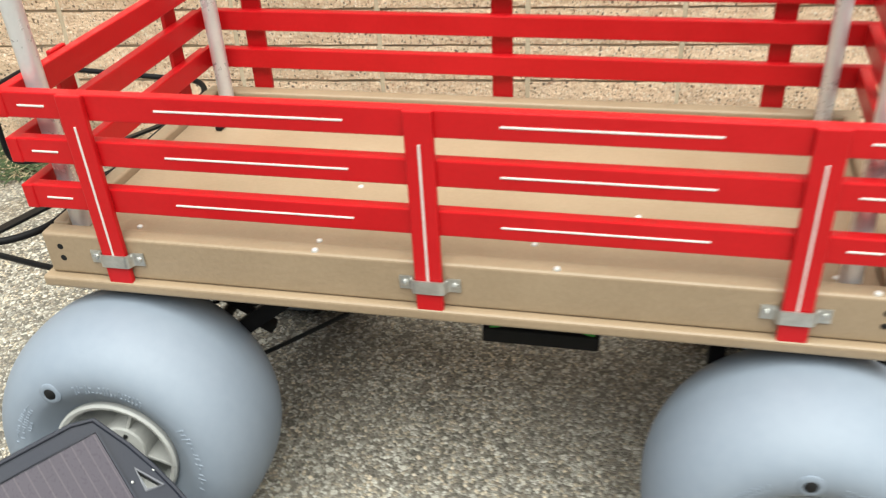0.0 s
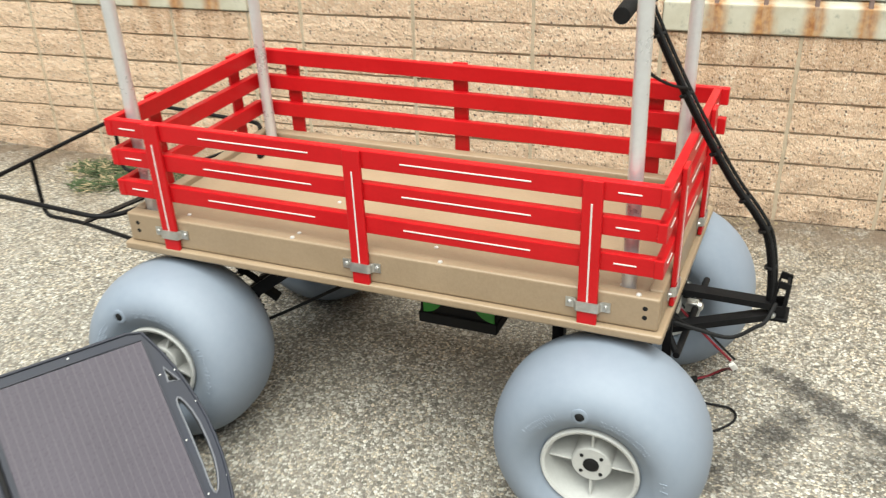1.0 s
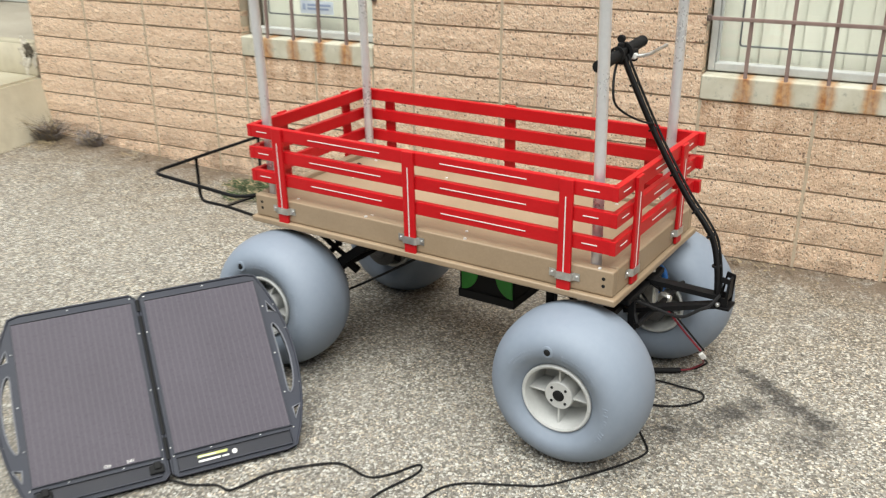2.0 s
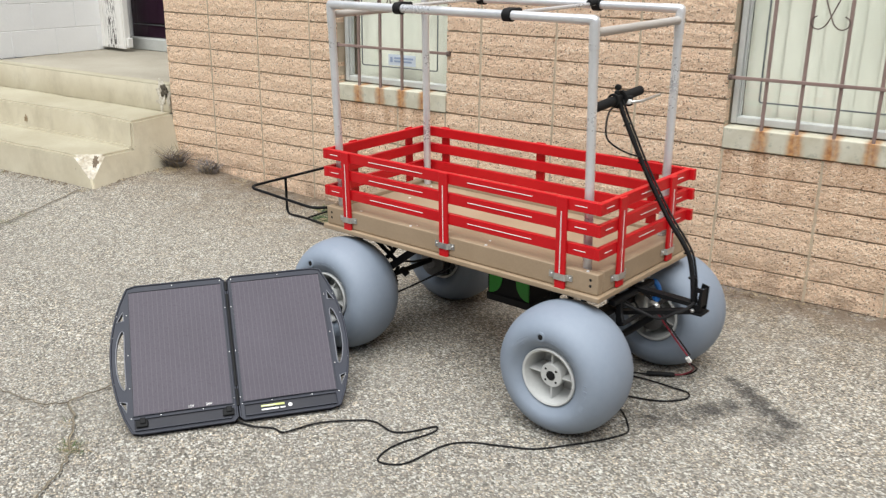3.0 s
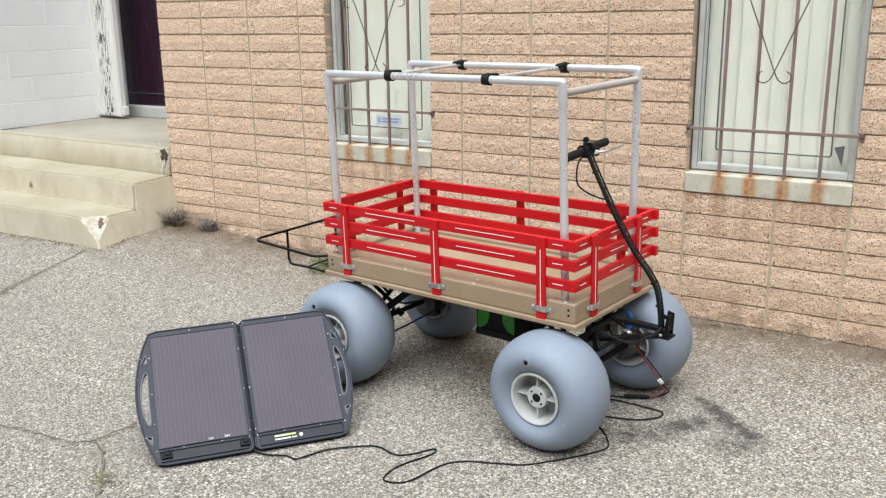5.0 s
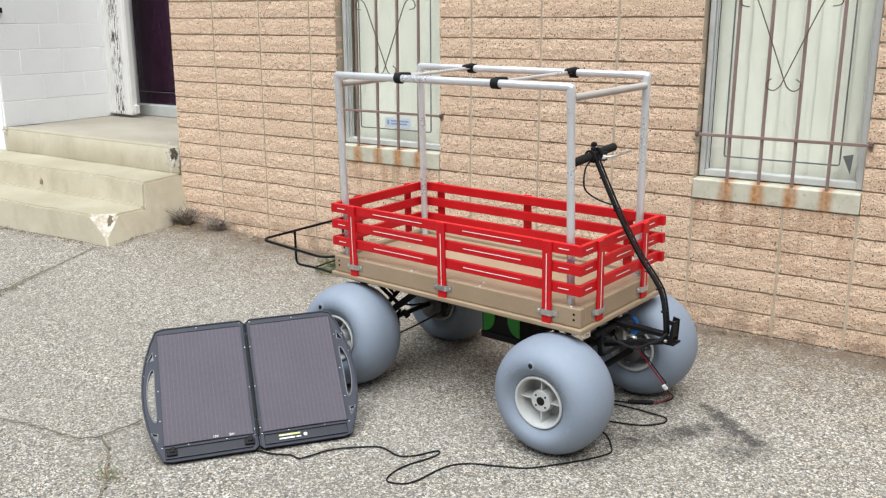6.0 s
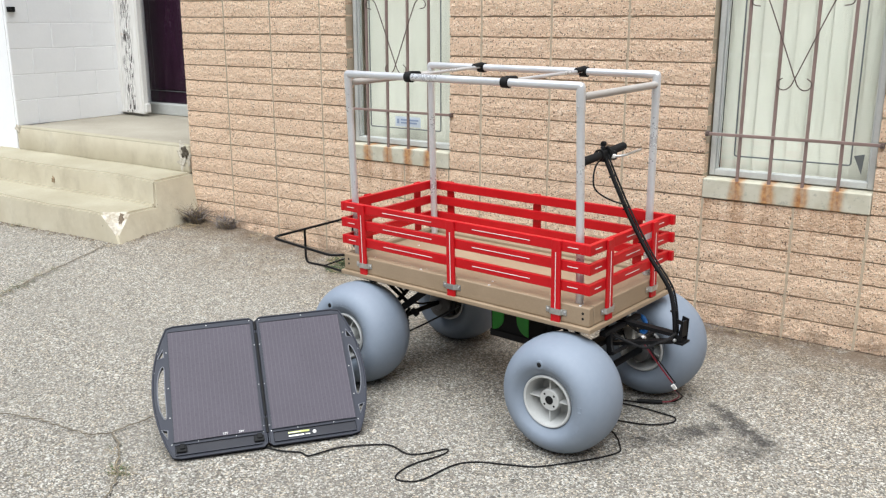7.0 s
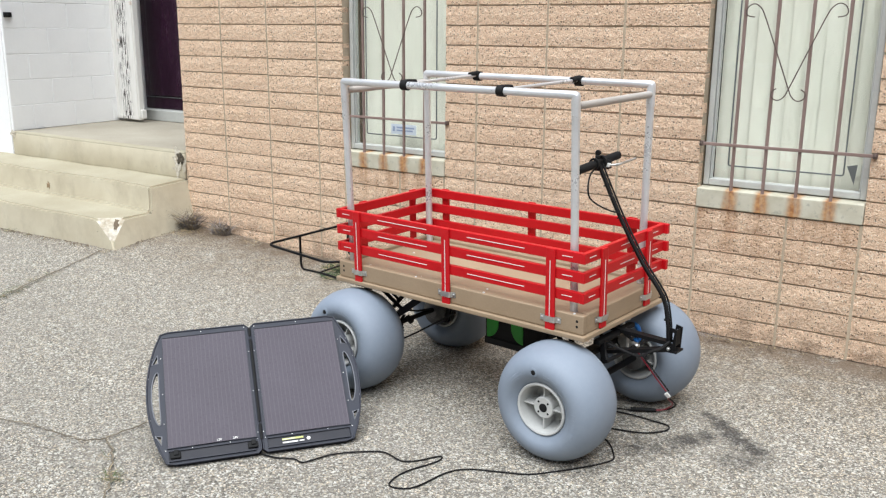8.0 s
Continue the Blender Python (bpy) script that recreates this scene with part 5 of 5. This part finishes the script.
def build_cables():
    run = [(2.661, -1.988), (2.679, -2.01), (2.71, -2.002), (2.769, -1.992), (2.825, -1.966), (2.865, -1.969), (2.884, -1.943), (2.922, -1.866), (2.995, -1.797), (3.065, -1.756), (3.152, -1.772), (3.201, -1.74), (3.25, -1.672), (3.262, -1.707), (3.215, -1.809), (3.203, -1.881), (3.223, -1.927), (3.292, -1.892), (3.33, -1.757), (3.381, -1.694), (3.488, -1.648), (3.567, -1.614), (3.625, -1.56), (3.713, -1.46), (3.765, -1.379), (3.76, -1.337), (3.699, -1.252), (3.601, -1.203), (3.582, -1.174), (3.665, -1.154), (3.779, -1.123), (3.844, -1.064), (3.84, -1.019), (3.781, -1.011), (3.683, -1.006), (3.585, -1.016), (3.526, -1.012), (3.546, -0.992), (3.605, -0.987), (3.674, -0.966)]
    pts = [on_ground(x, y, 0.0045) for x, y in run]
    pts[0] = (2.645, -1.962, ground_z(2.645, -1.962) + 0.05)
    line = smooth_line(pts, 6)
    cable = thing("charging_cable", Matrix.Identity(4), "thin black cable lying in loops on the asphalt", "cable")
    part("sheath", tube(line, 0.0029, 7), M_RUBBER, cable, "", True)
    part("joint_sleeve", tube(smooth_line([on_ground(3.668, -0.968, 0.008), on_ground(3.713, -0.948, 0.009), on_ground(3.755, -0.926, 0.008)], 4), 0.0085, 8), M_RUBBER, cable, "thick black in-line joint", True)
    plug = Vector((3.829, -1.020, 0.088))
    part("red_lead", tube(smooth_line([on_ground(3.755, -0.926, 0.008), on_ground(3.783, -0.911, 0.012), on_ground(3.818, -0.921, 0.045), plug + Vector((0.0, 0.012, -0.018))], 6), 0.003, 6), M_WIRE, cable, "", True)
    part("black_lead", tube(smooth_line([on_ground(3.755, -0.923, 0.008), on_ground(3.793, -0.901, 0.010), on_ground(3.828, -0.916, 0.045), plug + Vector((0.006, 0.012, -0.018))], 6), 0.003, 6), M_RUBBER, cable, "", True)
    body = box(-0.007, 0.007, -0.005, 0.005, -0.011, 0.011, 0.002)
    turned(body, Matrix.Translation(plug) @ pose(0, 0, 0, 20, -35, 10))
    part("connector", body, M_PALE, cable, "white two-pin connector")
    up = Vector((3.665, -0.955, 0.222))
    part("red_lead", tube(smooth_line([plug + Vector((-0.006, 0, 0.014)), plug.lerp(up, 0.5) + Vector((0.012, 0, -0.012)), up], 6), 0.0032, 6), M_WIRE, cable, "", True)
    part("black_lead", tube(smooth_line([plug + Vector((0.002, 0.004, 0.016)), plug.lerp(up, 0.5) + Vector((0.020, 0, -0.006)), up + Vector((0.006, 0, 0.004))], 6), 0.0028, 6), M_RUBBER, cable, "", True)


build_cables()


# ---- cracks, weeds and litter at the wall's foot ----
def crack(points, width, label):
    """A shallow ragged seam of soil in the asphalt."""
    line = smooth_line([(x, y, 0) for x, y in points], 26)
    bm = bmesh.new()
    last = None
    for i, p in enumerate(line):
        d = (line[min(i + 1, len(line) - 1)] - line[max(i - 1, 0)]).normalized()
        s = Vector((-d.y, d.x, 0))
        wob = s * (0.014 * noise.noise((p.x * 9, p.y * 9, 3)) + 0.009 * noise.noise((p.x * 34, p.y * 34, 6)))
        w = width * (0.35 + 0.9 * abs(noise.noise((p.x * 17, p.y * 17, 7))))
        if i in (0, len(line) - 1):
            w *= 0.2
        row = []
        for k in (-1, 0, 1):
            q = p + wob + s * (k * w / 2 + 0.35 * w * noise.noise((p.x * 70 + k, p.y * 70, 5)))
            row.append(bm.verts.new((q.x, q.y, ground_z(q.x, q.y) + (0.0075 if k else 0.004) + 0.002)))
        if last:
            bm.faces.new((last[0], last[1], row[1], row[0]))
            bm.faces.new((last[1], last[2], row[2], row[1]))
        last = row
    ob = part("ground_crack", bm, M_SEAM, None, label)
    tagged(ob, "", "crack", "", "structure")


crack([(0.444, -1.949), (0.265, -1.581), (0.15, -1.31), (0.07, -1.014), (-0.022, -0.706)], 0.012, "old crack in the asphalt running to the steps")
crack([(2.604, -2.705), (2.459, -2.464), (2.353, -2.368), (2.257, -2.303), (2.167, -2.244), (2.14, -2.231)], 0.013, "old crack in the asphalt with weeds in it")
crack([(2.14, -2.231), (2.069, -2.294), (1.961, -2.305), (1.782, -2.324), (1.625, -2.368), (1.411, -2.417)], 0.007, "fine crack in the asphalt")
crack([(2.14, -2.231), (2.148, -2.157), (2.159, -2.069)], 0.007, "short fine crack in the asphalt")


def tuft(name, x, y, count, height, spread, mats, label, droop=0.6, z=None, wide=1.0):
    """A weed: many thin bent blades from one root."""
    rng = random.Random(int(x * 1000) * 7 + int(y * 1000))
    weed = thing(name, Matrix.Translation((x, y, ground_z(x, y) if z is None else z)), label, "weed")
    for mat, share in mats:
        bm = bmesh.new()
        for i in range(int(count * share)):
            a = rng.uniform(0, 2 * math.pi)
            r0 = rng.uniform(0, spread * 0.5)
            h = height * rng.uniform(0.15, 1.0) ** 1.2
            lean = rng.uniform(0.1, 1.6) * droop * h + rng.uniform(0, spread * 0.3)
            curl, sag = rng.uniform(-2.2, 2.2), rng.uniform(0.2, 1.3)
            root = Vector((r0 * math.cos(a + 1), r0 * math.sin(a + 1) * 0.6, -0.004))
            out = Vector((math.cos(a), math.sin(a), 0))
            side = Vector((-out.y, out.x, 0)) * rng.uniform(0.0012, 0.003) * wide
            prev = None
            for s in range(5):
                t = s / 4
                way = Vector((math.cos(a + curl * t), math.sin(a + curl * t), 0))
                c = root + way * lean * t ** 1.4 + Vector((0, 0, h * (t - 0.5 * min(sag * droop, 1.2) * t ** 3)))
                k = 1 - 0.9 * t
                pair = (bm.verts.new(c - side * k), bm.verts.new(c + side * k))
                if prev:
                    bm.faces.new((prev[0], prev[1], pair[1], pair[0]))
                prev = pair
        tagged(part("foliage", bm, mat, weed), "", "", "", "stuff")


tuft("dry_weed", 0.075, -0.085, 420, 0.20, 0.19, ((M_TWIG, 0.72), (M_STRAW, 0.28)), "dry tangled weed at the foot of the steps", 0.7, None, 2.0)
tuft("dry_weed", 0.19, -0.13, 190, 0.05, 0.40, ((M_STRAW, 1.0),), "flattened dry straw by the steps", 1.6)
tuft("dry_weed", 0.37, -0.05, 300, 0.13, 0.15, ((M_TWIG, 0.85), (M_STRAW, 0.15)), "dry grey weed against the block wall", 0.65, None, 1.8)
tuft("dry_weed", 0.72, -0.05, 50, 0.05, 0.2, ((M_STRAW, 1.0),), "low dry straw against the block wall", 1.4)
tuft("dry_weed", 3.68, -0.035, 150, 0.036, 0.26, ((M_TWIG, 0.6), (M_STRAW, 0.4)), "low dry straw against the block wall", 1.2, None, 0.8)
tuft("dry_weed", 3.9, -0.04, 40, 0.035, 0.25, ((M_STRAW, 1.0),), "low dry straw against the block wall", 1.6)
for wx, wy, n, r in ((1.46, -0.12, 420, 0.22), (1.58, -0.06, 520, 0.26), (1.66, -0.17, 620, 0.26), (1.76, -0.06, 560, 0.26), (1.90, -0.04, 360, 0.24), (1.55, -0.25, 260, 0.22)):
    tuft("green_weed", wx, wy, n, 0.022, r, ((M_MAT, 0.8), (M_STRAW, 0.2)), "low dark green weed mat by the block wall", 1.1, None, 3.2)
tuft("green_weed", -1.08, -0.68, 60, 0.045, 0.12, ((M_GRASS, 0.6), (M_STRAW, 0.4)), "small weed at the foot of the steps", 1.0)
tuft("green_weed", -0.85, -0.68, 30, 0.03, 0.10, ((M_GRASS, 0.6), (M_STRAW, 0.4)), "small weed at the foot of the steps", 1.0)
tuft("dry_weed", 0.02, -0.68, 40, 0.03, 0.12, ((M_STRAW, 0.8), (M_GRASS, 0.2)), "small dry weed under the broken step corner", 1.2)
tuft("green_weed", 2.392, -2.388, 130, 0.03, 0.10, ((M_GRASS, 0.5), (M_STRAW, 0.5)), "small weed growing in a crack", 1.3)
tuft("green_weed", 0.223, -1.498, 60, 0.022, 0.14, ((M_GRASS, 0.6), (M_STRAW, 0.4)), "small weed growing in a crack", 1.4)
tuft("green_weed", 0.324, -1.704, 70, 0.022, 0.18, ((M_GRASS, 0.6), (M_STRAW, 0.4)), "small weed growing in a crack", 1.5)
tuft("green_weed", 2.265, -2.301, 50, 0.014, 0.10, ((M_STRAW, 0.8), (M_GRASS, 0.2)), "dry grass caught in a crack", 1.6)
for wx, wy in ((0.424, -1.900), (0.369, -1.802), (0.278, -1.606), (0.193, -1.419), (0.122, -1.232), (0.096, -1.113)):
    tuft("green_weed", wx, wy, 90, 0.016, 0.15, ((M_GRASS, 0.55), (M_STRAW, 0.45)), "low moss and grass filling a crack", 1.8)
tuft("dry_weed", 2.153, -2.553, 40, 0.012, 0.10, ((M_STRAW, 0.7), (M_GRASS, 0.3)), "dry grass scrap on the asphalt", 2.0)
tuft("green_weed", 0.162, -1.341, 60, 0.022, 0.16, ((M_GRASS, 0.6), (M_STRAW, 0.4)), "small weed growing in a crack", 1.4)


def litter(name, lines, count, sizes, mat, label, seed):
    """Crumbs and scraps swept up along the foot of walls and steps; lines are (x0, y0, x1, y1, reach x, reach y)."""
    rng = random.Random(seed)
    verts, faces = [], []
    total = sum(math.hypot(l[2] - l[0], l[3] - l[1]) for l in lines)
    for x0, y0, x1, y1, rx, ry in lines:
        for i in range(int(count * math.hypot(x1 - x0, y1 - y0) / total)):
            t = rng.random()
            away = rng.expovariate(2.6)
            x, y = x0 + (x1 - x0) * t + rx * away, y0 + (y1 - y0) * t + ry * away
            if noise.noise((x * 3.1, y * 3.1, seed)) < -0.12:
                continue
            a, s = rng.uniform(0, 6.283), rng.uniform(*sizes)
            long, high = s * rng.uniform(1.0, 2.4), s * rng.uniform(0.3, 0.7)
            c, n = Vector((x, y, ground_z(x, y) + 0.003)), len(verts)
            u, w = Vector((math.cos(a), math.sin(a), 0)), Vector((-math.sin(a), math.cos(a), 0))
            verts += [c + u * long * 0.5, c + w * s * 0.4, c - u * long * 0.45, c - w * s * 0.5, c + Vector((0, 0, high)) + u * s * 0.1]
            faces += [(n, n + 1, n + 4), (n + 1, n + 2, n + 4), (n + 2, n + 3, n + 4), (n + 3, n, n + 4)]
    mesh = bpy.data.meshes.new(name)
    mesh.from_pydata(verts, [], faces)
    mesh.materials.append(mat)
    tagged(new(name, mesh), label, "litter", "", "stuff")


FOOT = ((0.03, -0.012, 5.2, -0.012, 0.0, -0.16), (0.045, -0.63, 0.03, -0.05, 0.12, 0.0), (-2.1, -0.662, -0.02, -0.662, 0.0, -0.05))
litter("soil_crumbs", FOOT, 1500, (0.004, 0.011), M_CRUMB, "brown soil crumbs swept along the wall's foot", 3)
litter("dry_scraps", FOOT, 420, (0.0035, 0.009), M_STRAW, "scraps of dry straw and leaf along the wall's foot", 8)


# ---- wall blocks, last ----
def block_mesh(name, w, seed):
    """One split-face block, its origin at the lower corner of its face; about fifty triangles."""
    rng = random.Random(seed)
    g, hgap = 0.0058, 0.0041
    nx, nz = 6, 2
    bm = bmesh.new()
    front = []
    for i in range(nx + 1):
        col = []
        for j in range(nz + 1):
            x = g + (w - 2 * g) * i / nx
            z = hgap + (C - 2 * hgap) * j / nz
            rim = i in (0, nx) or j in (0, nz)
            y = rng.uniform(0.0005, 0.003) if rim else rng.uniform(-0.0030, 0.0008)
            if rim:
                x += rng.uniform(-0.0015, 0.0015)
                z += rng.uniform(-0.0018, 0.0018)
            col.append(bm.verts.new((x, y, z)))
        front.append(col)
    for i in range(nx):
        for j in range(nz):
            a, b, c, d = front[i][j], front[i + 1][j], front[i + 1][j + 1], front[i][j + 1]
            bm.faces.new((a, b, c, d))
    ring = [front[i][0] for i in range(nx + 1)] + [front[nx][j] for j in range(1, nz + 1)] + [front[i][nz] for i in range(nx - 1, -1, -1)] + [front[0][j] for j in range(nz - 1, 0, -1)]
    back = [bm.verts.new((v.co.x, 0.062, v.co.z)) for v in ring]
    for k in range(len(ring)):
        q = (k + 1) % len(ring)
        bm.faces.new((ring[q], ring[k], back[k], back[q]))
    mesh = bpy.data.meshes.new(name)
    bm.to_mesh(mesh)
    bm.free()
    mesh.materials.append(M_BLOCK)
    return mesh


WIDTHS = {}


def block_of(w, rng):
    key = round(w, 3)
    if key not in WIDTHS:
        WIDTHS[key] = [block_mesh("block", w * B, 100 * int(key * 100) + s) for s in range(6)]
    return rng.choice(WIDTHS[key])


def build_blocks():
    rng = random.Random(5)
    low = [0, 1, 2, 3, 3.5, 4.5, 5.25, 5.75, 6.75, 7.75, 8.75, 9.75, 10.5, 11, 12, 13, 14, 15, 16, 17, 18, 19, 20, 21, 22, 23, 24]
    rest = []
    for k in range(-2, WALL_TOP):
        for a, b in zip(low, low[1:]):
            if SILL_K <= k < HEAD_K and any(o0 - 0.01 < (a + b) / 2 < o1 for o0, o1 in OPENINGS):
                continue
            mesh = block_of(b - a, rng)
            if k <= 15 and b <= 12.1:
                ob = new("block", mesh)
                ob.parent = wall_street
                ob.location = (a * B, 0, k * C)
            else:
                rest.append((mesh, a * B, k * C))
    verts, faces = [], []
    for mesh, x, z in rest:
        base = len(verts)
        verts += [(v.co.x + x, v.co.y, v.co.z + z) for v in mesh.vertices]
        faces += [[base + i for i in p.vertices] for p in mesh.polygons]
    mesh = bpy.data.meshes.new("far_blocks")
    mesh.from_pydata(verts, [], faces)
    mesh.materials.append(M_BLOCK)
    ob = new("far_blocks", mesh)
    ob.parent = wall_street
    tagged(ob, "", "", "", "stuff")
    # upright mortar joints, nearly flush
    joints = []
    for a in low[1:-1]:
        inside = any(o0 - 0.01 <= a <= o1 + 0.01 for o0, o1 in OPENINGS)
        z1 = SILL_K * C - 0.004 if inside else WALL_TOP * C
        joints.append(box(a * B - 0.0075, a * B + 0.0075, 0.0035, 0.03, -0.2, z1))
        if inside:
            joints.append(box(a * B - 0.0075, a * B + 0.0075, 0.0035, 0.03, WIN_HEAD + 0.004, WALL_TOP * C))
    part("mortar_joint", join(*joints), M_MORTAR, wall_street, "greyish upright mortar joints")


def build_white_blocks():
    """Painted blocks of the doorway's side wall, in running bond."""
    wall = bpy.data.objects["wall_white"]
    rng = random.Random(9)
    cuts = {}
    for row in range(11):
        z = LAND + row * 0.203
        y = 0.012
        first = 0.40 if row % 2 else 0.20
        while y < BACK - 0.01:
            y1 = min(y + first, BACK - 0.004)
            key = round(y1 - y, 3)
            if key not in cuts:
                bm = box(-0.012, 0.0, 0.0006, key - 0.0006, 0.0006, 0.2024, 0.0042, 1)
                mesh = bpy.data.meshes.new("white_block")
                bm.to_mesh(mesh)
                bm.free()
                mesh.materials.append(M_WHITEWALL)
                cuts[key] = mesh
            ob = new("white_block", cuts[key])
            ob.parent = wall
            ob.location = (AL + rng.uniform(-0.0008, 0.0008), y, z)
            y, first = y1, 0.406


build_blocks()
build_white_blocks()
# the white wall runs in a little out of square
splay = Matrix.Translation((AL, 0, 0)) @ pose(0, 0, 0, 0, 0, 4.5) @ Matrix.Translation((-AL, 0, 0))
bpy.data.objects["wall_white"].matrix_world = splay
bpy.data.objects["door_bell"].matrix_world = splay @ bpy.data.objects["door_bell"].matrix_basis
